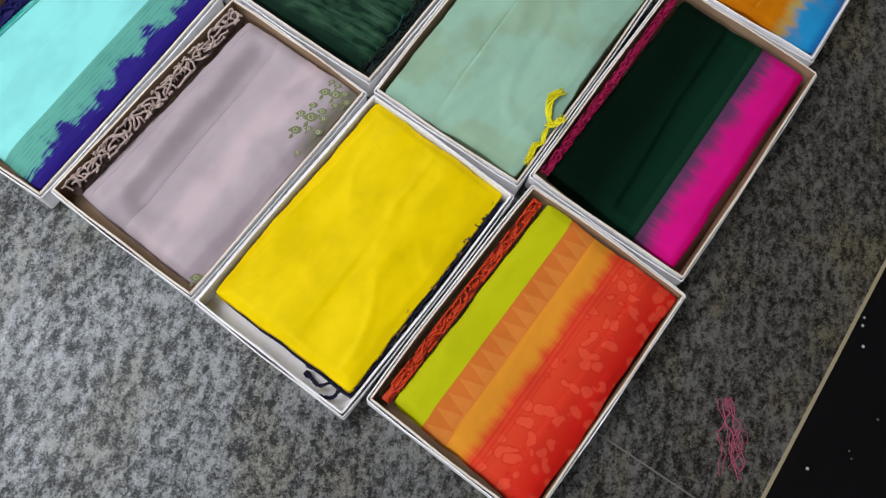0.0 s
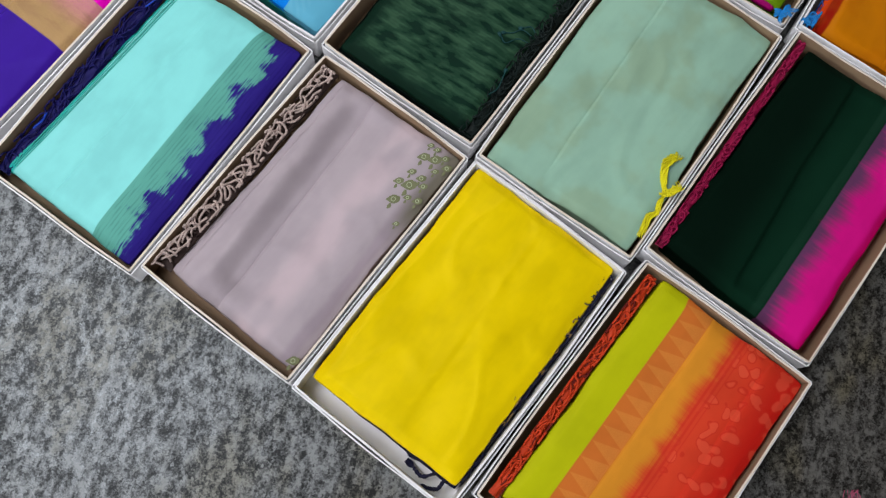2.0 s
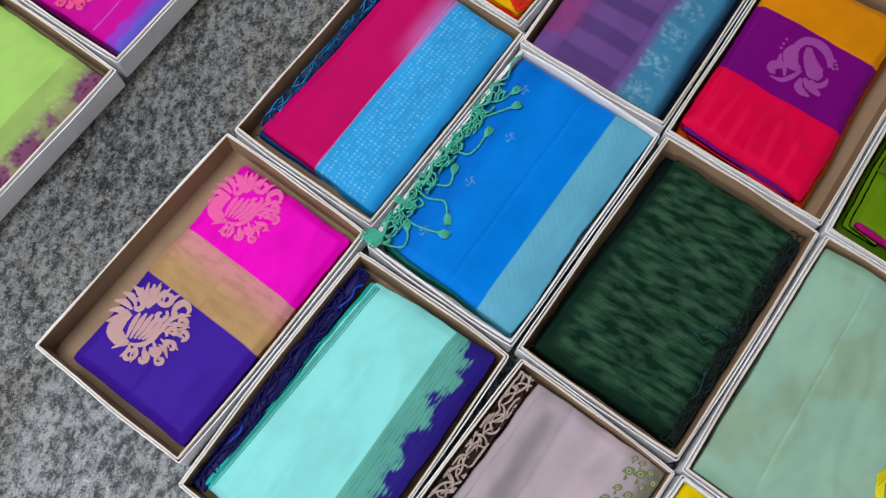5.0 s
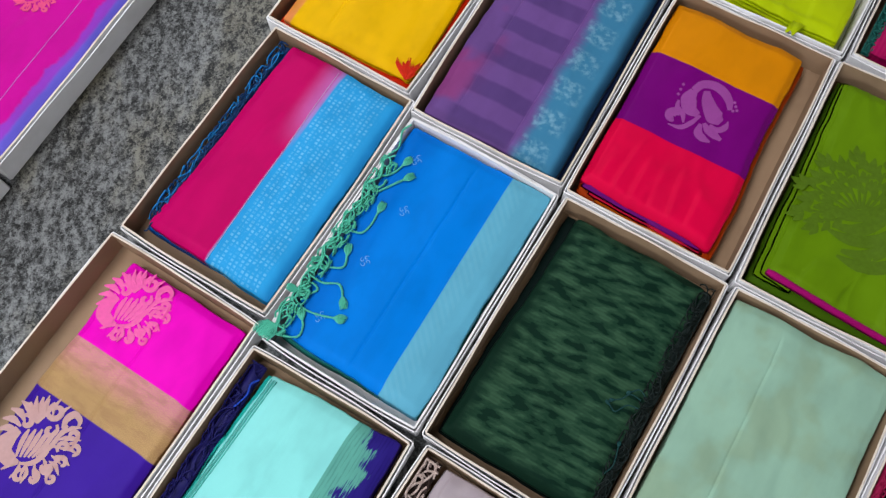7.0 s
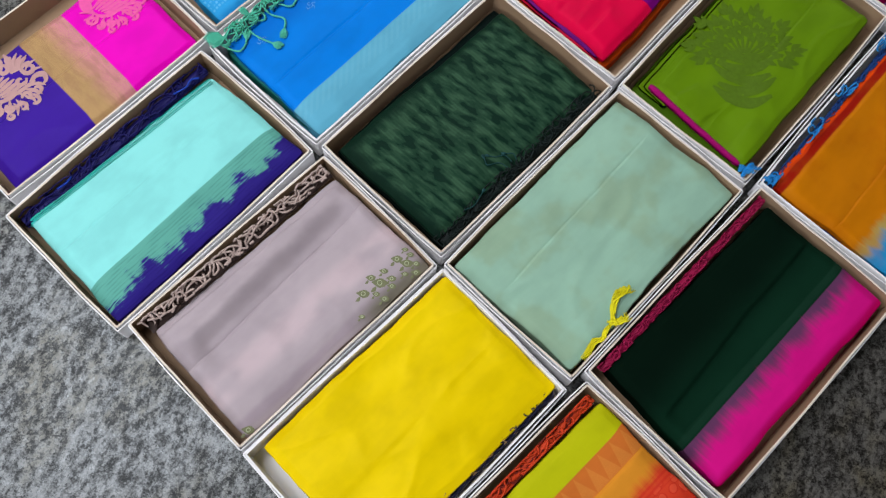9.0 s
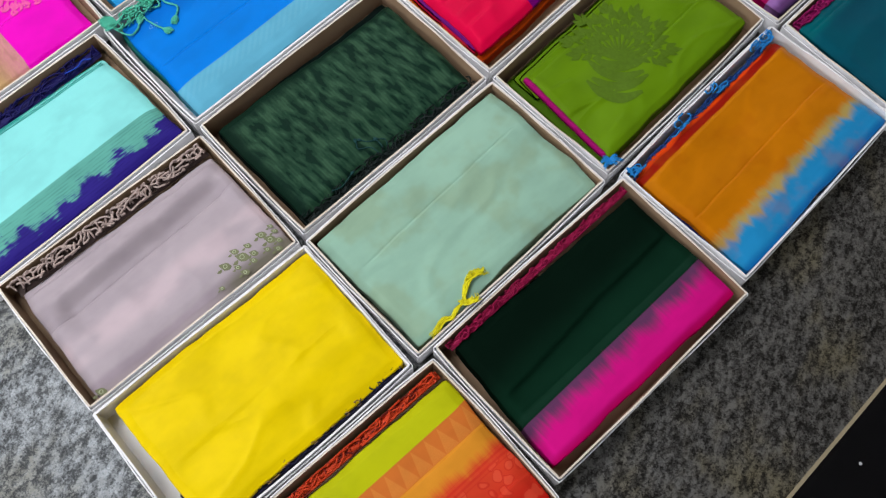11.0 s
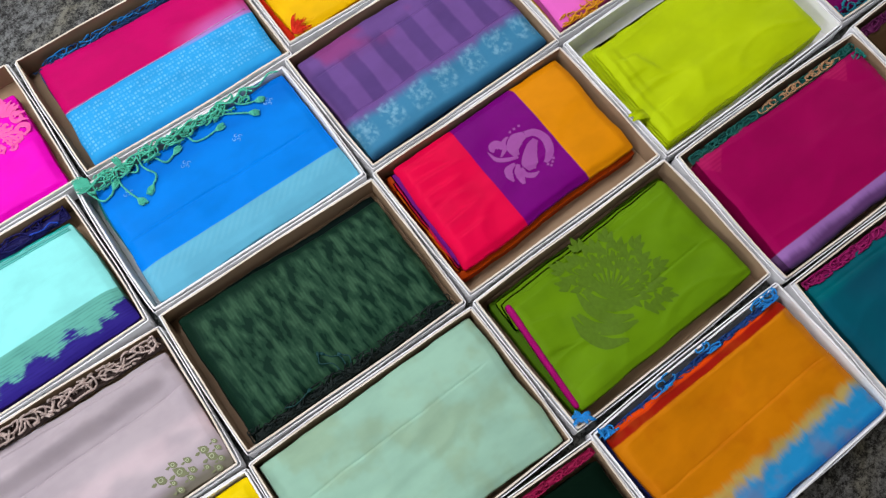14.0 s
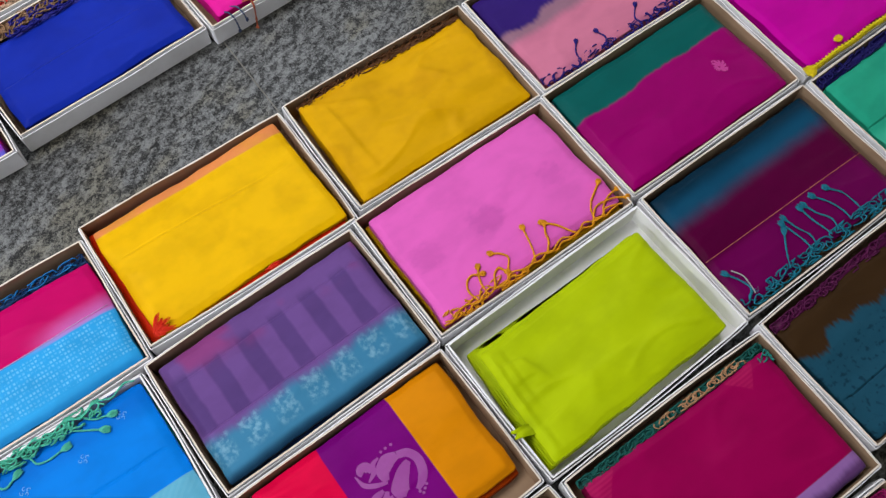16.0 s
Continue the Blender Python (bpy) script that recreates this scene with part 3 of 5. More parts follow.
def drop_motif(fold, mat, parent, label, cu, cv, r, spin=0.0):
    """Two broad curled drops under an arch, a small scroll at one side, a three-lobed leaf below."""
    m = Motif(fold, cu, cv, r, spin)
    m.stroke([(-0.14, 0.00), (-0.24, 0.26), (-0.12, 0.54), (0.14, 0.70)], [0.18, 0.40, 0.44, 0.22])
    m.stroke([(0.14, 0.70), (0.44, 0.76), (0.72, 0.60), (0.86, 0.28), (0.84, 0.00), (0.72, -0.24)], [0.22, 0.24, 0.26, 0.27, 0.24, 0.12])
    m.stroke([(0.46, 0.54), (0.34, 0.30), (0.26, 0.00), (0.24, -0.26), (0.30, -0.46)], [0.16, 0.34, 0.44, 0.52, 0.22])
    m.curl(-0.76, 0.22, 0.22, 3.6, 0.2, 0.22)
    m.stroke([(-0.38, 0.64), (-0.52, 0.46), (-0.50, 0.22), (-0.62, -0.02)], [0.06, 0.15, 0.15, 0.05])
    m.stroke([(-1.02, 0.14), (-0.76, -0.10), (-0.44, -0.12), (-0.10, -0.04)], [0.03, 0.14, 0.14, 0.08])
    m.stroke([(-0.22, -0.26), (-0.42, -0.46), (-0.40, -0.66), (-0.28, -0.84)], [0.10, 0.25, 0.23, 0.06])
    m.stroke([(-0.12, -0.28), (-0.14, -0.52), (-0.06, -0.72), (0.02, -0.92)], [0.10, 0.23, 0.24, 0.10])
    m.stroke([(-0.02, -0.40), (0.10, -0.62), (0.32, -0.64), (0.50, -0.52)], [0.08, 0.17, 0.17, 0.03])
    for x, y in ((0.78, -0.30), (0.92, -0.22), (0.96, -0.10), (0.88, -0.34), (-0.30, 0.80), (-0.17, 0.90), (-0.02, 1.00)):
        m.stroke([(x - 0.03, y - 0.03), (x, y), (x + 0.03, y + 0.03)], [0.05, 0.09, 0.05])
    return m.done(mat, parent, label)


def leaf_spray(fold, mat, parent, label, cu, cv, r, spin=0.0, name="woven_motif"):
    """A broad woven spray: stacked curved leaves at the foot, twigs with small leaves fanning out above."""
    v, f = [], []
    cx, cy = cu * fold.w, cv * fold.l
    rot = lambda x, y: (cx + r * (x * math.cos(spin) - y * math.sin(spin)), cy + r * (x * math.sin(spin) + y * math.cos(spin)))
    for k in range(5):
        y = -0.85 + 0.20 * k
        s = 1 if k % 2 else -1
        blade(v, f, fold, [rot(-0.42 * s, y + 0.06), rot(-0.1 * s, y - 0.08), rot(0.25 * s, y), rot(0.5 * s, y + 0.2)], [0.06 * r, 0.20 * r, 0.18 * r, 0.04 * r])
    for k in range(13):
        a = radians(-8 + 16.5 * k)
        L = 0.98 if k % 2 else 0.8
        ax, ay = math.cos(a), math.sin(a)
        blade(v, f, fold, [rot(0.1 * ax, -0.12 + 0.1 * ay), rot(0.5 * L * ax, 0.5 * L * ay - 0.05), rot(0.72 * L * ax, 0.72 * L * ay)], [0.05 * r, 0.04 * r, 0.03 * r])
        for q, side in ((0.35, 1), (0.45, -1), (0.57, 1), (0.68, -1), (0.80, 1), (0.80, -1), (0.86, 0)):
            b = a + side * 0.75
            px, py = q * L * ax, q * L * ay - 0.04
            blade(v, f, fold, [rot(px, py), rot(px + 0.10 * math.cos(b), py + 0.10 * math.sin(b)), rot(px + 0.21 * math.cos(b - side * 0.2), py + 0.21 * math.sin(b - side * 0.2))], [0.03 * r, 0.115 * r, 0.02 * r])
    return mesh_object(name, v, f, mat, parent, label, smooth=True)


def petal_motif(fold, mat, parent, label, cu, cv, r, seed=5, name="woven_motif", spin=0.0):
    """A palmette of broad curled petals with small ones below and a scroll at each side."""
    v, f = [], []
    cx, cy = cu * fold.w, cv * fold.l
    rot = lambda x, y: (cx + x * math.cos(spin) - y * math.sin(spin), cy + x * math.sin(spin) + y * math.cos(spin))
    pol = lambda a, q, x=0.0, y=0.0: rot((x + q * math.cos(a)) * r, (y + q * math.sin(a)) * r)
    for k in range(7):
        a = radians(-12 + 31 * k)
        q = (0.86, 0.98, 0.90, 1.02, 0.88, 0.96, 0.82)[k]
        blade(v, f, fold, [pol(a, 0.12, 0.05, -0.30), pol(a - 0.14, 0.42 * q, 0.05, -0.30), pol(a + 0.02, 0.78 * q, 0.05, -0.30), pol(a + 0.22, q, 0.05, -0.30)], [0.05 * r, 0.24 * r, 0.30 * r, 0.06 * r])
    for k in range(5):
        a = radians(196 + 34 * k)
        blade(v, f, fold, [pol(a, 0.06, 0.0, -0.34), pol(a - 0.1, 0.26, 0.0, -0.34), pol(a + 0.1, 0.44, 0.0, -0.34), pol(a + 0.3, 0.54, 0.0, -0.34)], [0.05 * r, 0.17 * r, 0.17 * r, 0.04 * r])
    scroll(v, f, fold, *rot(-0.74 * r, -0.12 * r), 0.26 * r, 4.8, 0.4 + spin, 0.10 * r)
    scroll(v, f, fold, *rot(0.80 * r, -0.20 * r), 0.26 * r, 4.8, 2.6 + spin, 0.10 * r, -1)
    return mesh_object(name, v, f, mat, parent, label, smooth=True)


for key in BOXES:
    saree_box(key, key in ("A4", "B2", "C5", "D3"))

# ---- the sarees, row by row ----
def cord_mat(name, col):
    return plain_mat(name, col, 0.65, 0.3, 0.35)


TEAL_PLY = cloth_mat("teal_edge_silk", rgb(34, 176, 164))


# row A
def grain_extra(n, uv, col):
    zone = n.math("MULTIPLY", n.step(uv[1], 0.436, 0.438), n.step(uv[1], 0.646, 0.643))
    g = n.noise(n.vec(n.math("MULTIPLY", uv[0], 210.0), n.math("MULTIPLY", uv[1], 330.0), 0.0), 1.0, 2)
    slow = n.noise(n.vec(n.math("MULTIPLY", uv[0], 7.0), n.math("MULTIPLY", uv[1], 34.0), 3.0), 1.0, 2)
    col = n.mix(n.math("MULTIPLY", n.math("MULTIPLY", n.step(g, 0.42, 0.62), zone), 0.5), col, rgb(212, 176, 120))
    return n.mix(n.math("MULTIPLY", n.math("MULTIPLY", n.step(slow, 0.45, 0.65), zone), 0.35), col, rgb(150, 112, 84))


def saree_A1():
    fold = Fold("A1", rect(0.185, 0.05, 0.955, 0.955), 0.031, [((0.56, 0.05), (0.53, 0.95), 0.0007, 0.004)], 0.0011, 0.006)
    m = cloth_mat("violet_gold_magenta_silk", rgb(60, 28, 150), [(0.436, 0.006, 0, 1, rgb(168, 134, 92)), (0.565, 0.12, 0.02, 30, rgb(204, 124, 146)), (0.645, 0.006, 0, 1, rgb(236, 6, 190))], axis=1, rough=0.35, extra=grain_extra)
    s = saree("A1", "violet, beige and magenta silk saree with woven gold scrollwork, boxed", fold, m)
    gold = plain_mat("gold_zari", rgb(190, 148, 146), 0.45, 0.35, 0.3)
    rose = plain_mat("rose_zari", rgb(236, 84, 164), 0.45, 0.3, 0.25)
    woven_medallion(fold, gold, s, "pale gold woven scrollwork motif", 0.385, 0.295, 0.055, 0.72)
    woven_medallion(fold, rose, s, "pink gold woven scrollwork motif", 0.36, 0.83, 0.051, 0.62)


def ikat_extra(n, uv, col):
    lump = n.noise(n.vec(0.0, n.math("MULTIPLY", uv[1], 6.5), 1.0), 1.0, 2)
    tooth = n.noise(n.vec(n.math("MULTIPLY", uv[0], 16.0), n.math("MULTIPLY", uv[1], 20.0), 4.0), 1.0, 2)
    hair = n.noise(n.vec(n.math("MULTIPLY", uv[0], 150.0), n.math("MULTIPLY", uv[1], 9.0), 2.0), 1.0, 2)
    x = n.math("ADD", uv[0], n.math("MULTIPLY", n.math("SUBTRACT", lump, 0.5), 0.34))
    x = n.math("ADD", x, n.math("MULTIPLY", n.math("SUBTRACT", tooth, 0.5), 0.16))
    x = n.math("ADD", x, n.math("MULTIPLY", n.math("SUBTRACT", hair, 0.5), 0.20))
    x = n.math("ADD", x, n.math("MULTIPLY", n.math("SUBTRACT", uv[1], 0.5), 0.05))
    navy = n.math("MULTIPLY", n.step(x, 0.815, 0.850), n.step(uv[0], 0.70, 0.72))
    col = n.mix(navy, col, rgb(46, 34, 126))
    rib = n.step(n.math("PINGPONG", n.math("MULTIPLY", uv[0], 95.0), 1.0), 0.35, 0.75)
    broken = n.step(n.noise(n.vec(n.math("MULTIPLY", uv[0], 110.0), n.math("MULTIPLY", uv[1], 12.0), 2.0), 1.0, 2), 0.42, 0.58)
    k = n.math("MULTIPLY", n.math("MULTIPLY", rib, broken), n.step(uv[0], 0.69, 0.71))
    return n.mix(n.math("MULTIPLY", k, 0.42), col, n.mix(1.0, col, (0.45, 0.5, 0.55, 1), "MULTIPLY"))


def saree_A2():
    fold = Fold("A2", [(0.085, 0.055), (0.945, 0.03), (0.945, 0.985), (0.165, 0.955)], 0.038, [((0.40, 0.05), (0.40, 0.95), 0.0007, 0.004)], 0.0014)
    m = cloth_mat("aqua_navy_silk", rgb(40, 190, 180), [(0.125, 0.02, 0, 1, rgb(140, 226, 222)), (0.685, 0.006, 0, 1, rgb(96, 170, 156)), ], rough=0.45, extra=ikat_extra)
    s = saree("A2", "aqua silk saree with a ragged navy ikat border, boxed", fold, m)
    for k in range(2):
        ply = Fold("A2", [(0.070 + 0.016 * k, 0.05), (0.125, 0.05), (0.19, 0.95), (0.135 + 0.016 * k, 0.95)], 0.030 + 0.0035 * k, (), 0.0012, 0.002)
        cloth_slab("ply", ply, TEAL_PLY, s, "teal folded edge", 8, 40, bottom=0.0265 + 0.0035 * k, layers=1)
    crease = plain_mat("teal_crease", rgb(66, 190, 178), 0.6)
    for k in range(3):
        d = 0.012 + 0.014 * k
        line_on(fold, crease, s, "teal folded edge line", (0.087 + d, 0.07), (0.160 + d, 0.945), 0.0015, "fold_line")
    navy = cord_mat("navy_thread", rgb(12, 8, 92))
    hank("fringe", s, navy, "navy blue thread fringe", fold, 0.060, 0.03, 0.97, 0.085, 11, 70, 0.0012, 0.0345, 0.011, True, 0.45)
    # glints on the navy fringe, made as cords of a lighter blue
    glint = cord_mat("blue_glint_thread", rgb(24, 70, 190))
    cords("cord", s, glint, "loose thread in lighter blue for a glint", [[(0.018, 0.285, 0.037), (0.024, 0.305, 0.040), (0.021, 0.318, 0.041), (0.027, 0.328, 0.040)], [(0.012, 0.075, 0.036), (0.016, 0.09, 0.039), (0.013, 0.10, 0.038)]], 0.0014, False)


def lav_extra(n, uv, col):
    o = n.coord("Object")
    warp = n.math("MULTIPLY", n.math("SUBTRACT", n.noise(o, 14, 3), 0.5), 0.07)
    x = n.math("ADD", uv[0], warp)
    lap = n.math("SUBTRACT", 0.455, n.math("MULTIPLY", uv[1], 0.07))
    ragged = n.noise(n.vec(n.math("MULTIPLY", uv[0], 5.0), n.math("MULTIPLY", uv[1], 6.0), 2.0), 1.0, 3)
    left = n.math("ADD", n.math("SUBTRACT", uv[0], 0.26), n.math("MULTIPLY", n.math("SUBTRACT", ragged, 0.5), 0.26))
    # shade beside the lap, painted into the silk's colour
    lap_shade = n.math("MULTIPLY", n.step(left, -0.03, 0.05), n.step(n.math("SUBTRACT", uv[0], lap), 0.004, -0.004))
    col = n.mix(n.math("MULTIPLY", lap_shade, 0.20), col, rgb(112, 102, 110))
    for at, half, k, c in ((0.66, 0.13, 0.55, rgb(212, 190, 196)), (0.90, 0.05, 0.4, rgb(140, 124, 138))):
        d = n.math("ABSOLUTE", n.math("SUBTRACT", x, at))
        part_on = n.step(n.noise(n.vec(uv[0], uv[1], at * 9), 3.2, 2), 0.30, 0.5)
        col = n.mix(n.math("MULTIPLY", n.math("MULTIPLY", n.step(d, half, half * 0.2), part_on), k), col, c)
    corner = n.math("MULTIPLY", n.step(n.math("ADD", uv[0], n.math("MULTIPLY", warp, 0.6)), 0.84, 0.94), n.step(uv[1], 0.58, 0.74))
    return n.mix(n.math("MULTIPLY", corner, 0.75), col, rgb(96, 96, 66))


def saree_A3():
    fold = Fold("A3", [(0.13, 0.065), (0.955, 0.05), (0.96, 0.985), (0.155, 0.97)], 0.037, [((0.17, 0.06), (0.19, 0.98), 0.001, 0.003), ((0.455, 0.05), (0.385, 0.98), 0.0008, 0.003), ((0.35, 0.12), (0.29, 0.94), -0.0055, 0.026), ((0.27, 0.10), (0.22, 0.60), 0.0022, 0.020), ((0.90, 0.08), (0.86, 0.66), -0.0014, 0.020)], 0.0014)
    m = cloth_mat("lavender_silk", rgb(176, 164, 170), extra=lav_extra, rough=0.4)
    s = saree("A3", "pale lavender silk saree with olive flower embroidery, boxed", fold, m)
    silver = cord_mat("silver_brown_thread", rgb(204, 184, 176))
    hank("fringe", s, silver, "silver brown knotted thread fringe", fold, 0.078, 0.05, 0.985, 0.085, 3, 92, 0.0014, 0.0425, 0.0064, False, 0.35)
    # brown threads; their dark bed also stands for the shade between loops
    dark = cord_mat("shaded_brown_thread", rgb(60, 44, 40))
    hank("fringe", s, dark, "brown knotted thread fringe, darkened for shade between loops", fold, 0.078, 0.05, 0.98, 0.085, 4, 46, 0.0013, 0.038, 0.008, True, 0.5)
    olive = plain_mat("olive_thread", rgb(120, 124, 88), 0.6, 0.3, 0.4)
    pale = plain_mat("pale_green_thread", rgb(176, 186, 150), 0.6, 0.3, 0.2)
    rng = random.Random(8)
    spots = ((0.835, 0.80, 0.0075), (0.865, 0.845, 0.005), (0.80, 0.845, 0.0045), (0.775, 0.79, 0.005), (0.80, 0.915, 0.006), (0.86, 0.93, 0.0065), (0.90, 0.895, 0.004), (0.815, 0.725, 0.0065),
             (0.90, 0.825, 0.0045), (0.90, 0.955, 0.0045), (0.835, 0.965, 0.004), (0.925, 0.77, 0.005), (0.79, 0.965, 0.0035), (0.87, 0.76, 0.004), (0.94, 0.93, 0.005), (0.94, 0.07, 0.006), (0.91, 0.66, 0.0035))
    for u, v, r in spots:
        for mat, k, up, ring in ((olive, 1.0, 0.0006, False), (pale, 0.42, 0.0010, True)):
            vs, f = [], []
            x, y = u * fold.w, v * fold.l
            if ring:
                pts = [(x + r * k * math.cos(a * 0.7), y + r * k * math.sin(a * 0.7)) for a in range(10)]
                blade(vs, f, fold, pts, [0.0008, 0.0009, 0.0008], up)
            else:
                blade(vs, f, fold, [(x - r * 1.1, y - r * 0.9), (x - r * 0.5, y - r * 0.4), (x, y), (x + r * 0.5, y + r * 0.6), (x + r * 0.7, y + r * 1.1)], [r * 0.2, r * 1.2, r * 1.8, r * 1.5, r * 0.3], up)
                blade(vs, f, fold, [(x, y - r), (x + r * 0.2, y - r * 1.6), (x + r * 0.1, y - r * 2.2)], [r * 0.3, r * 0.8, r * 0.2], up)
            mesh_object("flower" if not ring else "flower_ring", vs, f, mat, s, "olive embroidered flower" if not ring else "pale green stitched ring")


def saree_A4():
    fold = Fold("A4", [(0.055, 0.075), (0.955, 0.085), (0.945, 0.985), (0.045, 0.985)], 0.042, [((0.565, 0.13), (0.53, 0.93), -0.0007, 0.0058)], 0.0020, 0.005)
    m = cloth_mat("yellow_silk", rgb(236, 206, 4), rough=0.36, blotch=(14, 0.45, 0.7, 0.25, rgb(206, 176, 0)))
    s = saree("A4", "plain bright yellow silk saree over a navy lining, boxed", fold, m)
    under = Fold("A4", rect(0.06, 0.075, 0.965, 0.97), 0.026, (), 0.001)
    navy = cloth_mat("navy_silk", rgb(22, 22, 48), rough=0.5)
    cloth_slab("lower_fold", under, navy, s, "navy blue lower fold", 16, 24, layers=3)
    thread = cord_mat("navy_cord", rgb(18, 18, 52))
    hank("fringe", s, thread, "navy thread fringe", fold, 0.955, 0.1, 0.96, 0.05, 6, 40, 0.0011, 0.034, 0.008)
    w, l = fold.w, fold.l
    cords("tassel", s, thread, "navy blue tassel", [[(0.80 * w, 0.09 * l, 0.024), (0.70 * w, 0.07 * l, 0.02), (0.63 * w, 0.085 * l, 0.016)], [(0.85 * w, 0.08 * l, 0.026), (0.80 * w, 0.04 * l, 0.02), (0.74 * w, 0.045 * l, 0.014)],
                                                        [(0.9 * w, 0.08 * l, 0.026), (0.9 * w, 0.04 * l, 0.02), (0.86 * w, 0.022 * l, 0.012)]], 0.0026, True, 2, 0.013, 0.004)
    gold = cord_mat("gold_fleck", rgb(150, 120, 80))
    hank("fringe", s, gold, "gold flecked threads", fold, 0.955, 0.3, 0.75, 0.04, 16, 12, 0.0007, 0.037, 0.005, False)


def red_extra(n, uv, col):
    wob = n.noise(n.vec(n.math("MULTIPLY", uv[0], 6.0), n.math("MULTIPLY", uv[1], 9.0), 2.0), 1.0, 2)
    d = n.voronoi(n.vec(n.math("ADD", n.math("MULTIPLY", uv[0], 13.0), n.math("MULTIPLY", wob, 2.4)), n.math("ADD", n.math("MULTIPLY", uv[1], 20.0), n.math("MULTIPLY", wob, 1.4)), 0.0), 1.0)
    zone = n.step(uv[0], 0.60, 0.66)
    col = n.mix(n.math("MULTIPLY", n.math("MULTIPLY", n.step(d, 0.56, 0.34), zone), 0.32), col, rgb(240, 104, 74))
    vein = n.math("MULTIPLY", n.step(n.math("ABSOLUTE", n.math("SUBTRACT", d, 0.46)), 0.06, 0.01), zone)
    col = n.mix(n.math("MULTIPLY", vein, 0.62), col, rgb(196, 34, 26))
    saw = n.math("PINGPONG", n.math("MULTIPLY", uv[1], 31.0), 1.0)
    tooth = n.math("MULTIPLY", n.step(n.math("SUBTRACT", n.math("MULTIPLY", n.math("SUBTRACT", uv[0], 0.29), 7.1), saw), -0.06, 0.06), n.math("MULTIPLY", n.step(uv[0], 0.432, 0.428), n.step(uv[0], 0.287, 0.289)))
    grainy = n.math("MULTIPLY_ADD", n.noise(n.vec(n.math("MULTIPLY", uv[0], 160.0), n.math("MULTIPLY", uv[1], 230.0), 0.0), 1.0, 1), 0.6, 0.10)
    col = n.mix(n.math("MULTIPLY", tooth, grainy), col, rgb(220, 146, 66))
    stripes = n.math("MULTIPLY", n.step(n.math("PINGPONG", n.math("MULTIPLY", uv[0], 75.0), 1.0), 0.4, 0.7), n.math("MULTIPLY", n.step(uv[0], 0.575, 0.58), n.step(uv[0], 0.655, 0.65)))
    return n.mix(n.math("MULTIPLY", stripes, 0.5), col, rgb(206, 40, 34))


def saree_A5():
    fold = Fold("A5", [(0.105, 0.06), (0.955, 0.03), (0.965, 0.985), (0.125, 0.99)], 0.040, [((0.43, 0.05), (0.44, 0.98), 0.0019, 0.004), ((0.775, 0.05), (0.78, 0.98), 0.0019, 0.004)], 0.0010)
    m = cloth_mat("lime_orange_red_silk", rgb(186, 190, 16), [(0.285, 0.01, 0, 1, rgb(204, 112, 46)), (0.432, 0.008, 0, 1, rgb(222, 146, 44)), (0.56, 0.10, 0.06, 18, rgb(216, 68, 42)), (0.80, 0.30, 0, 1, rgb(196, 32, 24))], extra=red_extra, rough=0.45)
    s = saree("A5", "lime, orange and red brocade silk saree with an orange fringe, boxed", fold, m)
    hank("fringe", s, cord_mat("orange_red_thread", rgb(214, 66, 24)), "orange red thread fringe", fold, 0.066, 0.04, 0.985, 0.05, 21, 60, 0.0013, 0.040, 0.009, True, 0.5)
    hank("fringe", s, cord_mat("dark_red_thread", rgb(120, 28, 18)), "dark red thread fringe", fold, 0.066, 0.04, 0.985, 0.05, 22, 40, 0.0012, 0.037, 0.009, True, 0.5)


# row B
def sky_extra(n, uv, col):
    gx = n.math("PINGPONG", n.math("MULTIPLY", uv[0], 68.0), 1.0)
    gy = n.math("PINGPONG", n.math("MULTIPLY", uv[1], 124.0), 1.0)
    worn = n.step(n.noise(n.vec(n.math("MULTIPLY", uv[0], 26.0), n.math("MULTIPLY", uv[1], 40.0), 6.0), 1.0, 2), 0.35, 0.65)
    knot = n.math("MULTIPLY", n.math("MULTIPLY", n.step(gx, 0.25, 0.6), n.step(gy, 0.15, 0.6)), worn)
    zone = n.math("MULTIPLY", n.step(uv[0], 0.55, 0.57), n.step(uv[0], 0.90, 0.86))
    col = n.mix(n.math("MULTIPLY", n.math("MULTIPLY", knot, zone), 0.5), col, rgb(140, 210, 242))
    fade = n.math("MULTIPLY", n.math("MULTIPLY", n.step(uv[0], 0.38, 0.53), n.step(uv[0], 0.56, 0.54)), n.step(uv[1], 0.55, 0.80))
    return n.mix(n.math("MULTIPLY", fade, 0.75), col, rgb(190, 110, 186))


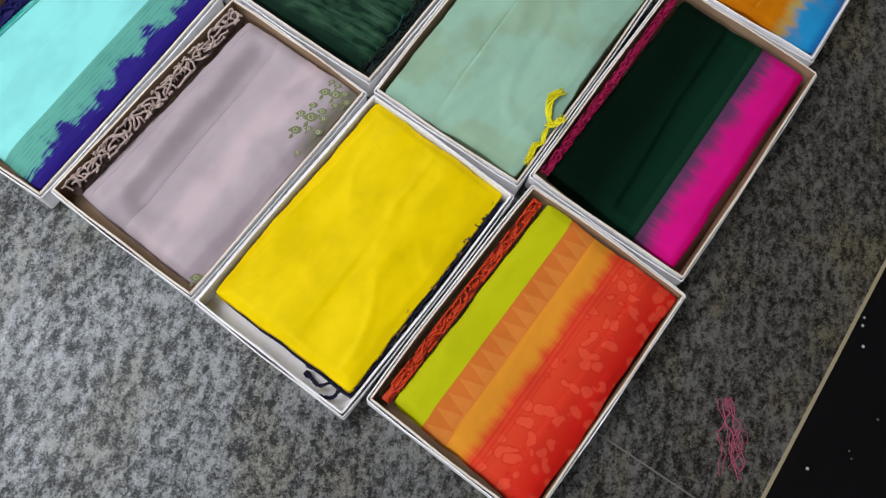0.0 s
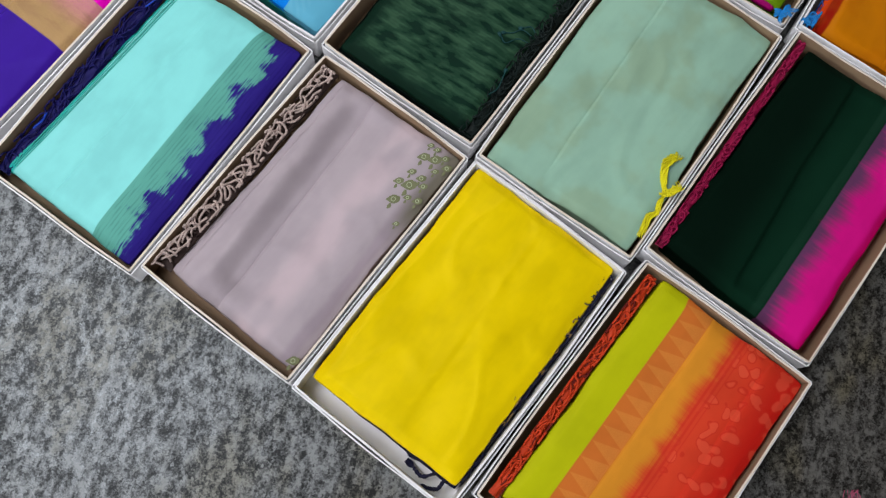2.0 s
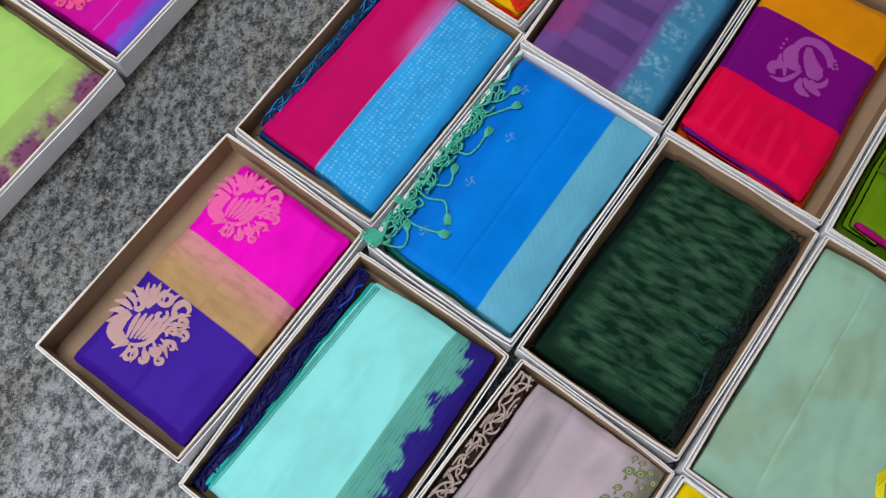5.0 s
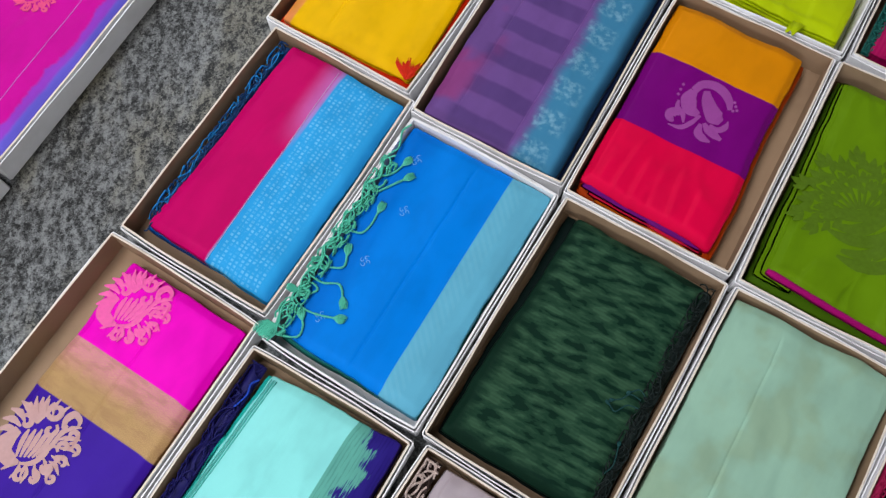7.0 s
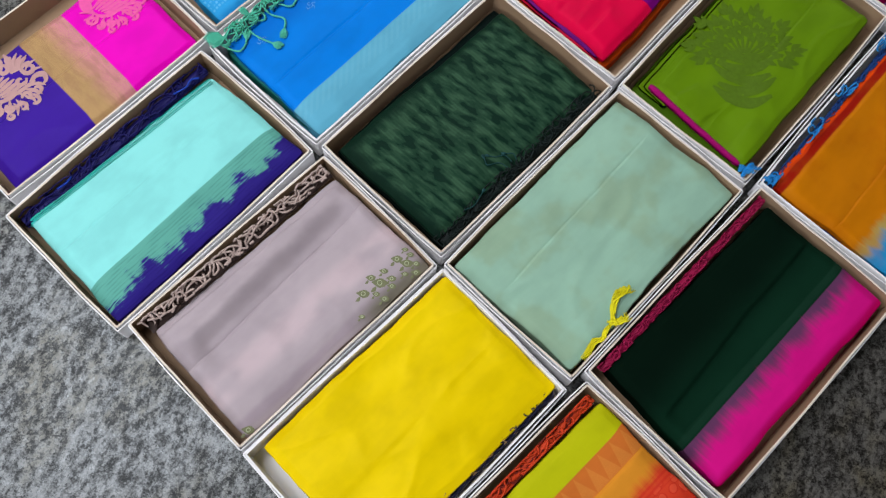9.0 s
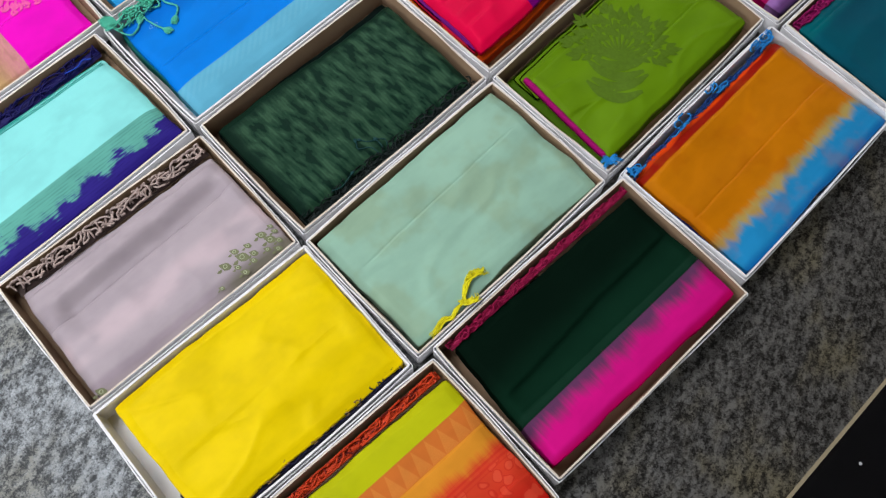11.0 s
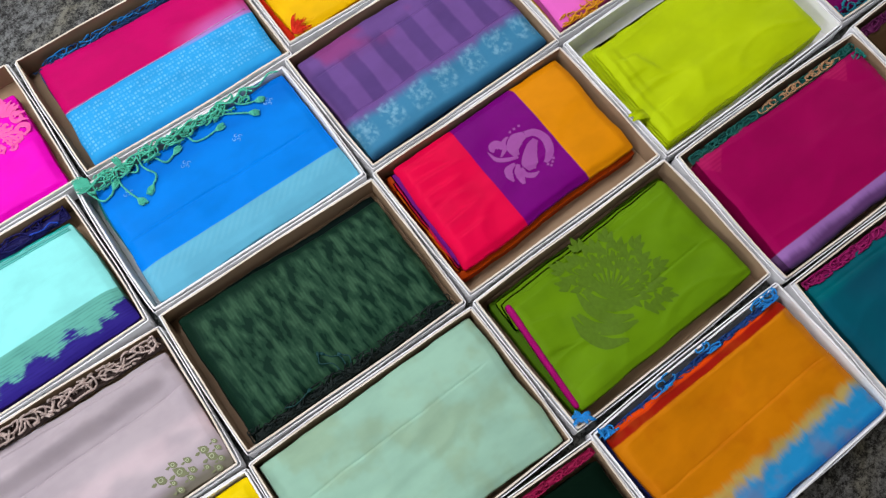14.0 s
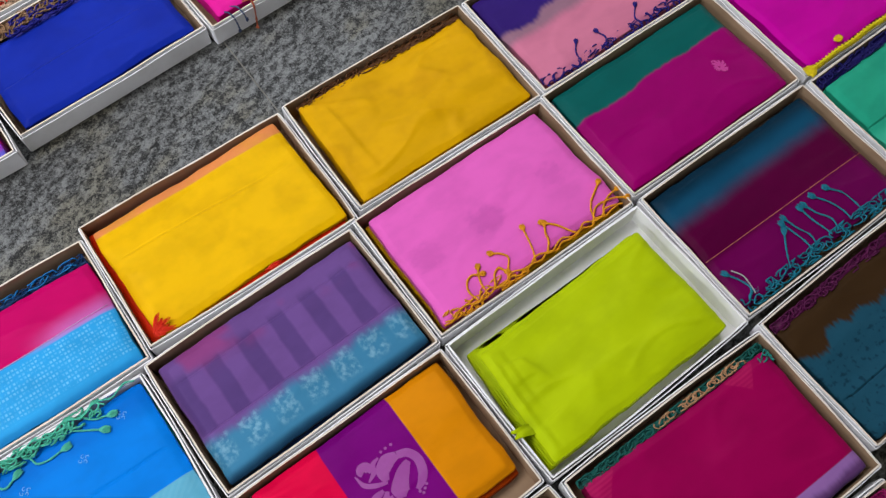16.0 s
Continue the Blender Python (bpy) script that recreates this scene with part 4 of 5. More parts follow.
def saree_B1():
    fold = Fold("B1", [(0.115, 0.065), (0.965, 0.045), (0.965, 0.965), (0.165, 0.965)], 0.036, (), 0.0013)
    m = cloth_mat("magenta_sky_silk", rgb(192, 2, 96), [(0.527, 0.020, 0.008, 5, rgb(44, 158, 222)), (0.93, 0.08, 0, 1, rgb(34, 132, 200))], extra=sky_extra, rough=0.4)
    s = saree("B1", "magenta and sky blue silk saree with blue tassels, boxed", fold, m)
    line_on(fold, plain_mat("white_thread", rgb(196, 180, 220), 0.5), s, "fine white woven line", (0.535, 0.06), (0.515, 0.955))
    under = Fold("B1", rect(0.09, 0.055, 0.97, 0.965), 0.022, (), 0.001)
    cloth_slab("lower_fold", under, cloth_mat("deep_blue_silk", rgb(10, 70, 140)), s, "deep blue lower fold", 16, 24, layers=3)
    hank("fringe", s, cord_mat("blue_thread", rgb(20, 128, 196)), "bright blue thread fringe", fold, 0.100, 0.08, 0.965, 0.05, 31, 22, 0.0011, 0.033, 0.009, False, 0.6)
    hank("fringe", s, cord_mat("dark_blue_thread", rgb(14, 60, 110)), "dark blue thread fringe", fold, 0.10, 0.08, 0.965, 0.05, 32, 36, 0.0011, 0.031, 0.009)


def blue_extra(n, uv, col):
    chk = n.math("MULTIPLY", n.step(n.math("PINGPONG", n.math("ADD", n.math("MULTIPLY", uv[0], 40), n.math("MULTIPLY", uv[1], 60)), 1.0), 0.4, 0.6), n.math("MULTIPLY", n.step(uv[0], 0.72, 0.725), n.step(uv[0], 0.84, 0.82)))
    col = n.mix(n.math("MULTIPLY", chk, 0.09), col, rgb(140, 200, 216))
    deep = n.math("MULTIPLY", n.step(uv[0], 0.30, 0.12), 0.5)
    return n.mix(deep, col, rgb(0, 92, 190))


def saree_B2():
    fold = Fold("B2", [(0.05, 0.055), (0.955, 0.035), (0.965, 0.985), (0.035, 0.975)], 0.041, [((0.5, 0.05), (0.5, 0.95), 0.0005, 0.004)], 0.0010)
    m = cloth_mat("azure_silk", rgb(0, 124, 222), [(0.715, 0.006, 0, 1, rgb(96, 172, 200))], extra=blue_extra, rough=0.42)
    s = saree("B2", "bright blue silk saree with pale border and jade tassels, boxed", fold, m)
    under = Fold("B2", rect(0.05, 0.04, 0.96, 0.985), 0.030, (), 0.001)
    cloth_slab("lower_fold", under, cloth_mat("jade_silk", rgb(30, 110, 100)), s, "jade green lower fold", 16, 24, layers=3)
    jade = cord_mat("jade_thread", rgb(82, 194, 164))
    w, l = fold.w, fold.l
    P = lambda u, v, up=0.0025: (u * w, v * l, max(fold.height(u, v), 0.040) + up)
    E = lambda u, v: (u * w, v * l, 0.0475)
    runs = [[E(0.015, 0.02), P(0.09, 0.035), P(0.16, 0.06), P(0.15, 0.10), P(0.13, 0.115)],
            [E(0.02, 0.17), P(0.06, 0.16), P(0.12, 0.155), P(0.20, 0.165), P(0.27, 0.18)],
            [E(0.02, 0.27), P(0.10, 0.27), P(0.18, 0.295), P(0.22, 0.285), P(0.245, 0.265)],
            [E(0.02, 0.30), P(0.08, 0.33), P(0.14, 0.35), P(0.155, 0.37), P(0.135, 0.40)],
            [E(0.02, 0.46), P(0.07, 0.49), P(0.13, 0.505), P(0.15, 0.55), P(0.145, 0.60)],
            [E(0.02, 0.68), P(0.06, 0.67), P(0.10, 0.70), P(0.135, 0.735), P(0.16, 0.76)],
            [E(0.015, 0.73), P(0.05, 0.74), P(0.09, 0.77), P(0.11, 0.81)],
            [E(0.02, 0.22), P(0.05, 0.25), P(0.10, 0.24), P(0.07, 0.21), E(0.02, 0.20)]]
    cords("tassel", s, jade, "jade green twisted tassel", runs, 0.0016, True, 5, 0.017, 0.0054)
    edge = [E(0.012 + 0.02 * math.sin(k * 1.7), 0.02 + 0.95 * k / 26) for k in range(27)]
    cords("cord", s, jade, "jade green twisted edge cord", [edge, [E(0.02 + 0.025 * math.sin(k * 2.3 + 1), 0.03 + 0.80 * k / 22) for k in range(23)]], 0.0015, False)
    hank("knot", s, jade, "jade green knotted thread", fold, 0.03, 0.0, 0.78, 0.10, 41, 80, 0.0013, 0.0465, 0.007, False)
    v, f = [], []
    for k in range(6):
        brush(v, f, E(-0.03 + 0.012 * k, 0.055), (-0.2, -1, 0.05), 0.022, 0.007, random.Random(k), 12, 0.0008)
    mesh_object("tassel", v, f, jade, s, "bushy jade green tassel end")
    star = plain_mat("pale_blue_thread", rgb(90, 160, 230), 0.5)
    for u, v0 in ((0.16, 0.86), (0.27, 0.66), (0.24, 0.42), (0.20, 0.16)):
        vs, f = [], []
        for a in range(4):
            scroll(vs, f, fold, u * w + 0.0035 * math.cos(a * 1.57), v0 * l + 0.0045 * math.sin(a * 1.57), 0.0034, 5.0, a * 1.2, 0.0009)
        mesh_object("flower", vs, f, star, s, "small pale blue woven flower")


def wave_extra(n, uv, col):
    warp = n.noise(n.vec(n.math("MULTIPLY", uv[0], 4.0), n.math("MULTIPLY", uv[1], 7.0), 0.0), 1.0, 2)
    y = n.math("ADD", n.math("MULTIPLY", uv[1], 34.0), n.math("ADD", n.math("MULTIPLY", uv[0], -2.4), n.math("MULTIPLY", warp, 0.7)))
    frill = n.noise(n.vec(n.math("MULTIPLY", uv[0], 34.0), n.math("MULTIPLY", uv[1], 120.0), 7.0), 1.0, 2)
    cell = n.noise(n.vec(n.math("MULTIPLY", uv[0], 7.0), y, 1.0), 1.0, 1)
    cell = n.math("ADD", cell, n.math("MULTIPLY", n.math("SUBTRACT", frill, 0.5), 0.20))
    inner = n.math("MULTIPLY", n.step(uv[0], 0.10, 0.2), n.step(uv[1], 0.05, 0.12))
    col = n.mix(n.math("MULTIPLY", n.step(cell, 0.39, 0.44), inner), col, rgb(32, 62, 45))
    col = n.mix(n.math("MULTIPLY", n.step(cell, 0.49, 0.53), inner), col, rgb(41, 72, 53))
    col = n.mix(n.math("MULTIPLY", n.step(cell, 0.57, 0.64), inner), col, rgb(52, 84, 62))
    fine = n.step(n.math("PINGPONG", n.math("MULTIPLY", uv[1], 150.0), 1.0), 0.3, 0.7)
    return n.mix(n.math("MULTIPLY", fine, 0.16), col, rgb(16, 40, 30))


def saree_B3():
    fold = Fold("B3", [(0.075, 0.045), (0.90, 0.045), (0.91, 0.955), (0.12, 0.96)], 0.032, (), 0.0014, 0.006)
    m = cloth_mat("bottle_green_silk", rgb(16, 42, 31), [(0.86, 0.08, 0, 1, rgb(14, 34, 28))], extra=wave_extra, rough=0.5)
    s = saree("B3", "bottle green silk saree with a woven wave pattern, boxed", fold, m)
    black = cord_mat("black_green_thread", rgb(10, 28, 26))
    under = Fold("B3", rect(0.06, 0.04, 0.965, 0.96), 0.022, (), 0.0012)
    cloth_slab("lower_fold", under, cloth_mat("black_green_silk", rgb(8, 22, 20)), s, "black green lower fold", 16, 24, layers=3)
    hank("fringe", s, black, "black green thread fringe", fold, 0.925, 0.05, 0.95, 0.08, 51, 96, 0.0010, 0.029, 0.010)
    sea = cord_mat("sea_green_thread", rgb(12, 66, 66))
    w, l = fold.w, fold.l
    P = lambda u, v: (u * w, v * l, fold.height(u, v) + 0.001)
    cords("tassel", s, sea, "sea green loose thread", [[P(0.90, 0.45), P(0.84, 0.44), P(0.80, 0.40), P(0.76, 0.41)], [P(0.89, 0.48), P(0.83, 0.48), P(0.80, 0.45), P(0.77, 0.435)], [P(0.90, 0.5), P(0.86, 0.51), P(0.83, 0.49)], [P(0.9, 0.2), P(0.92, 0.24), P(0.9, 0.3)]], 0.0009, True, 9, 0.007, 0.002)


def saree_B4():
    fold = Fold("B4", [(0.045, 0.025), (0.955, 0.03), (0.965, 0.975), (0.035, 0.97)], 0.041, [((0.36, 0.10), (0.335, 0.91), 0.0007, 0.003), ((0.78, 0.1), (0.88, 0.7), 0.0006, 0.006)], 0.0021, 0.004)
    m = cloth_mat("mint_silk", rgb(150, 190, 168), rough=0.4, blotch=(13, 0.46, 0.64, 0.55, rgb(140, 162, 130)))
    s = saree("B4", "pale mint green silk saree with a yellow tassel, boxed", fold, m)
    w, l = fold.w, fold.l
    P = lambda u, v, up=0.002: (u * w, v * l, fold.height(u, v) + up)
    yellow = cord_mat("yellow_thread", rgb(236, 226, 20))
    fluffy("tassel", s, yellow, "bright yellow fluffy tassel", [P(0.975, 0.255, 0.004), P(0.93, 0.275), P(0.885, 0.315), P(0.865, 0.35), P(0.885, 0.385), P(0.91, 0.405)], 12, 40, 0.0050)
    fluffy("tassel", s, yellow, "bright yellow fluffy tassel", [P(0.965, 0.275, 0.003), P(0.955, 0.22), P(0.975, 0.19), P(0.95, 0.155), P(0.965, 0.115), P(0.975, 0.085)], 13, 34, 0.0038)
    fluffy("tassel", s, yellow, "bright yellow fluffy tassel", [P(0.93, 0.25, 0.002), P(0.965, 0.26, 0.003), P(0.985, 0.29, 0.006), P(0.99, 0.31, 0.006)], 14, 34, 0.0052)


def green_pink_extra(n, uv, col):
    edge = n.math("MULTIPLY", n.step(uv[0], 0.60, 0.62), n.step(uv[0], 0.66, 0.64))
    return n.mix(n.math("MULTIPLY", edge, 0.4), col, rgb(30, 60, 46))


def saree_B5():
    fold = Fold("B5", [(0.075, 0.06), (0.915, 0.025), (0.935, 0.965), (0.115, 0.965)], 0.040, [((0.485, 0.07), (0.435, 0.55), -0.0040, 0.0070), ((0.435, 0.52), (0.42, 0.96), -0.0040, 0.0070), ((0.605, 0.06), (0.615, 0.96), 0.0006, 0.004)], 0.0010, 0.006)
    m = cloth_mat("dark_green_magenta_silk", rgb(8, 24, 16), [(0.42, 0.3, 0, 1, rgb(14, 44, 30)), (0.66, 0.008, 0, 1, rgb(98, 56, 92)), (0.735, 0.13, 0.13, 13, rgb(212, 22, 132)), (0.90, 0.06, 0, 1, rgb(196, 6, 96))], extra=green_pink_extra, rough=0.5, spec=0.02)
    s = saree("B5", "dark green silk saree with a ragged magenta border, boxed", fold, m)
    hank("fringe", s, cord_mat("magenta_sequin_thread", rgb(168, 14, 76)), "magenta sequinned edge", fold, 0.055, 0.04, 0.985, 0.045, 61, 110, 0.0009, 0.040, 0.005)


# row C
def saree_C1():
    fold = Fold("C1", [(0.085, 0.045), (0.955, 0.06), (0.93, 0.975), (0.05, 0.955)], 0.041, [((0.36, 0.1), (0.38, 0.9), 0.0006, 0.005)], 0.0018)
    m = cloth_mat("golden_yellow_silk", rgb(226, 140, 80), [(0.135, 0.02, 0, 1, rgb(236, 184, 6))], rough=0.4, blotch=(16, 0.48, 0.66, 0.30, rgb(206, 156, 4)))
    s = saree("C1", "golden yellow silk saree with an orange edge and red lining, boxed", fold, m)
    under = Fold("C1", rect(0.060, 0.022, 0.970, 0.960), 0.031, (), 0.001)
    cloth_slab("lower_fold", under, cloth_mat("red_silk", rgb(190, 36, 6)), s, "red orange lower fold", 16, 24, layers=3)
    w, l = fold.w, fold.l
    red = cord_mat("red_thread", rgb(226, 42, 8))
    v, f = [], []
    for k in range(8):
        g = radians(66 + 11 * k)
        brush(v, f, (0.945 * w, 0.045 * l, 0.0435 + 0.0004 * k), (math.cos(g), math.sin(g), 0.03), 0.018 + 0.007 * ((k * 5) % 3), 0.0034, random.Random(k), 9, 0.0008)
    mesh_object("tassel", v, f, red, s, "bushy red orange tassel")
    v, f = [], []
    brush(v, f, (0.965 * w, 0.56 * l, 0.040), (0.1, 1, 0.05), 0.026, 0.004, random.Random(8), 12, 0.0008)
    mesh_object("tassel", v, f, red, s, "small red orange tassel")


def stripe_extra(n, uv, col):
    soft = n.noise(n.vec(n.math("MULTIPLY", uv[0], 6.0), n.math("MULTIPLY", uv[1], 16.0), 0.0), 1.0, 2)
    bar = n.step(n.math("PINGPONG", n.math("ADD", n.math("MULTIPLY", uv[1], 13.0), n.math("MULTIPLY", soft, 0.25)), 1.0), 0.42, 0.62)
    zone = n.math("MULTIPLY", n.step(uv[0], 0.14, 0.22), n.step(uv[0], 0.62, 0.58))
    col = n.mix(n.math("MULTIPLY", n.math("MULTIPLY", bar, zone), 0.55), col, rgb(66, 50, 104))
    o = n.coord("Object")
    pink = n.math("MULTIPLY", n.step(n.noise(o, 13, 2), 0.50, 0.66), n.step(uv[0], 0.34, 0.12))
    col = n.mix(n.math("MULTIPLY", pink, 0.7), col, rgb(146, 58, 118))
    lace = n.step(n.noise(n.vec(n.math("MULTIPLY", uv[0], 22.0), n.math("MULTIPLY", uv[1], 36.0), 2.0), 1.0, 3), 0.40, 0.70)
    row = n.math("MULTIPLY", n.step(uv[0], 0.63, 0.68), n.step(uv[0], 0.86, 0.80))
    blob = n.step(n.math("PINGPONG", n.math("MULTIPLY", uv[1], 14.0), 1.0), 0.15, 0.5)
    return n.mix(n.math("MULTIPLY", n.math("MULTIPLY", lace, row), n.math("MULTIPLY", blob, 0.75)), col, rgb(128, 176, 200))


def saree_C2():
    fold = Fold("C2", [(0.055, 0.03), (0.935, 0.025), (0.93, 0.97), (0.05, 0.97)], 0.037, [((0.22, 0.05), (0.20, 0.97), 0.0008, 0.004), ((0.60, 0.03), (0.61, 0.97), 0.0014, 0.003)], 0.0012, 0.006)
    m = cloth_mat("purple_teal_silk", rgb(108, 76, 140), [(0.66, 0.10, 0.06, 8, rgb(62, 128, 164)), (0.90, 0.08, 0.0, 1, rgb(24, 54, 82))], extra=stripe_extra, rough=0.45)
    s = saree("C2", "dusky purple striped silk saree with a teal floral border, boxed", fold, m)
    under = Fold("C2", rect(0.045, 0.03, 0.955, 0.975), 0.024, (), 0.001)
    cloth_slab("lower_fold", under, cloth_mat("slate_blue_silk", rgb(30, 50, 92)), s, "slate blue lower fold", 16, 24, layers=3)


def saree_C3():
    fold = Fold("C3", [(0.05, 0.085), (0.845, 0.055), (0.835, 0.95), (0.045, 0.955)], 0.040, [((0.2, 0.08), (0.24, 0.32), 0.0016, 0.008), ((0.55, 0.06), (0.52, 0.30), 0.0018, 0.008), ((0.11, 0.08), (0.13, 0.26), 0.0012, 0.009), ((0.31, 0.075), (0.33, 0.28), 0.0020, 0.010), ((0.43, 0.07), (0.42, 0.30), 0.0010, 0.009), ((0.66, 0.06), (0.66, 0.26), 0.0020, 0.010)], 0.0018, 0.007)
    m = cloth_mat("red_purple_orange_silk", rgb(222, 6, 66), [(0.372, 0.006, 0, 1, rgb(116, 6, 116)), (0.703, 0.006, 0, 1, rgb(218, 136, 8))], axis=1, rough=0.4)
    s = saree("C3", "red, purple and orange silk saree with a woven lilac motif, boxed", fold, m)
    lilac = plain_mat("lilac_zari", rgb(152, 66, 150), 0.5, 0.3, 0.2)
    drop_motif(fold, lilac, s, "pale lilac woven drop motif", 0.47, 0.54, 0.050, spin=0.96)
    under = Fold("C3", [(0.055, 0.045), (0.875, 0.025), (0.865, 0.95), (0.06, 0.955)], 0.026, (), 0.0012)
    cloth_slab("lower_fold", under, cloth_mat("rust_violet_silk", rgb(176, 60, 10), [(0.14, 0.02, 0.08, 9, rgb(170, 62, 8))], axis=1), s, "rust orange lower fold", 16, 24, layers=4)
    for k, c in enumerate((rgb(110, 20, 120), rgb(206, 20, 60), rgb(206, 92, 10))):
        ply = Fold("C3", [(0.07 + 0.05 * k, 0.062 - 0.012 * k), (0.80 + 0.01 * k, 0.045 - 0.008 * k), (0.80, 0.2), (0.07, 0.2)], 0.0345 - 0.003 * k, (), 0.0022)
        cloth_slab("ply", ply, cloth_mat("ply_silk_%s" % "abc"[k], c), s, "loose folded ply", 22, 8, bottom=0.031 - 0.003 * k, layers=1)


def saree_C4():
    fold = Fold("C4", [(0.15, 0.105), (0.93, 0.068), (0.925, 0.965), (0.12, 0.955)], 0.034, [((0.60, 0.35), (0.58, 0.9), 0.0006, 0.004), ((0.30, 0.10), (0.36, 0.24), 0.0018, 0.009), ((0.55, 0.09), (0.60, 0.22), -0.0018, 0.010), ((0.80, 0.08), (0.78, 0.26), 0.0016, 0.010)], 0.0026, 0.005)
    m = cloth_mat("leaf_green_silk", rgb(100, 138, 14), rough=0.4, blotch=(11, 0.5, 0.7, 0.2, rgb(76, 112, 10)))
    s = saree("C4", "leaf green silk saree with dark motif and magenta edge, boxed", fold, m)
    moss = plain_mat("moss_zari", rgb(88, 120, 22), 0.6, 0.12, 0.5)
    leaf_spray(fold, moss, s, "dark green woven leaf spray", 0.45, 0.48, 0.092, 0.65)
    under = Fold("C4", [(0.06, 0.05), (0.93, 0.045), (0.93, 0.965), (0.06, 0.96)], 0.024, (), 0.0015)
    cloth_slab("lower_fold", under, cloth_mat("olive_silk", rgb(66, 100, 10)), s, "dark leaf green lower fold", 16, 24, layers=3)
    for k in range(2):
        ply = Fold("C4", [(0.08 + 0.034 * k, 0.075 + 0.012 * k), (0.30, 0.07), (0.30, 0.955), (0.075 + 0.016 * k, 0.955)], 0.0258 + 0.0034 * k, (), 0.0026, 0.0030)
        cloth_slab("ply", ply, m, s, "loose leaf green ply", 14, 40, bottom=0.0235 + 0.0026 * k, layers=1)
    mag = cloth_mat("magenta_edge_silk", rgb(166, 14, 108))
    edge = Fold("C4", [(0.145, 0.092), (0.90, 0.055), (0.90, 0.067), (0.145, 0.108)], 0.0335, (), 0.0014, 0.001)
    cloth_slab("edge_strip", edge, mag, s, "magenta edge strip", 30, 4, bottom=0.026, layers=1, ragged=0.0008)
    w, l = fold.w, fold.l
    v, f = [], []
    for k in range(7):
        g = radians(-150 + 36 * k)
        brush(v, f, (0.955 * w, 0.045 * l, 0.0465 + 0.0005 * k), (math.cos(g), math.sin(g), 0.02), 0.011 + 0.004 * (k % 3), 0.0026, random.Random(k), 7, 0.0007)
    mesh_object("tassel", v, f, cord_mat("bright_blue_thread", rgb(34, 146, 222)), s, "bright blue tassel end")


def saree_C5():
    fold = Fold("C5", [(0.075, 0.045), (0.965, 0.045), (0.965, 0.975), (0.085, 0.955)], 0.041, [((0.14, 0.05), (0.13, 0.96), 0.003, 0.006), ((0.52, 0.06), (0.50, 0.93), 0.0008, 0.003)], 0.0014, 0.005)
    m = cloth_mat("amber_blue_silk", rgb(214, 60, 10), [(0.085, 0.01, 0, 1, rgb(150, 22, 6)), (0.135, 0.012, 0.015, 2, rgb(198, 118, 8)), (0.70, 0.07, 0.08, 17, rgb(176, 152, 84)), (0.765, 0.09, 0.10, 21, rgb(36, 140, 196)), (0.94, 0.06, 0, 1, rgb(20, 104, 170))], rough=0.4, blotch=(20, 0.5, 0.68, 0.22, rgb(170, 84, 6)))
    s = saree("C5", "amber orange silk saree with a ragged sky blue border, boxed", fold, m)
    under = Fold("C5", rect(0.055, 0.035, 0.965, 0.965), 0.028, (), 0.001)
    cloth_slab("lower_fold", under, cloth_mat("navy_lining_silk", rgb(30, 36, 84)), s, "navy blue lower fold", 16, 24, layers=3)
    ply = Fold("C5", [(0.055, 0.05), (0.125, 0.05), (0.135, 0.95), (0.07, 0.95)], 0.0365, (), 0.0012, 0.002)
    cloth_slab("ply", ply, cloth_mat("vermilion_silk", rgb(226, 72, 10)), s, "vermilion folded edge", 6, 40, bottom=0.03, layers=1)
    blue = cord_mat("azure_thread", rgb(36, 142, 216))
    w, l = fold.w, fold.l
    hank("fringe", s, cord_mat("deep_blue_thread", rgb(26, 70, 140)), "deep blue thread fringe", fold, 0.05, 0.05, 0.95, 0.035, 71, 40, 0.0010, 0.036, 0.007)
    for k, v0 in enumerate((0.02, 0.33, 0.56, 0.86)):
        hank("tassel", s, blue, "bright blue knotted tassel", fold, 0.025, v0, v0 + (0.10 if k == 3 else 0.045), 0.07, 72 + k, 14 if k in (0, 3) else 6, 0.0013, 0.0465, 0.006, False)


# row D
def saree_D1():
    fold = Fold("D1", [(0.075, 0.055), (0.955, 0.035), (0.925, 0.97), (0.095, 0.955)], 0.040, [((0.15, 0.17), (0.85, 0.19), 0.0012, 0.012), ((0.6, 0.5), (0.9, 0.9), 0.0008, 0.008)], 0.0028)
    m = cloth_mat("mustard_silk", rgb(218, 164, 6), rough=0.4, blotch=(14, 0.48, 0.68, 0.3, rgb(180, 126, 4)))
    s = saree("D1", "mustard yellow silk saree with brown fringe, boxed", fold, m)
    hank("fringe", s, cord_mat("brown_gold_thread", rgb(96, 58, 26)), "brown thread fringe", fold, 0.065, 0.05, 0.97, 0.07, 81, 60, 0.0011, 0.038, 0.008)


def pink_extra(n, uv, col):
    for cu, cv, r in ((0.52, 0.46, 0.10), (0.50, 0.16, 0.09), (0.50, 0.80, 0.08)):
        dx = n.math("MULTIPLY", n.math("SUBTRACT", uv[0], cu), 0.75)
        dy = n.math("SUBTRACT", uv[1], cv)
        d = n.math("SQRT", n.math("ADD", n.math("MULTIPLY", dx, dx), n.math("MULTIPLY", dy, dy)))
        d = n.math("ADD", d, n.math("MULTIPLY", n.math("SUBTRACT", n.noise(n.vec(uv[0], uv[1], cu), 18.0, 2), 0.5), 0.12))
        col = n.mix(n.math("MULTIPLY", n.step(d, r, r * 0.5), 0.38 if cv < 0.7 and cv > 0.3 else 0.2), col, rgb(178, 74, 156))
    return col


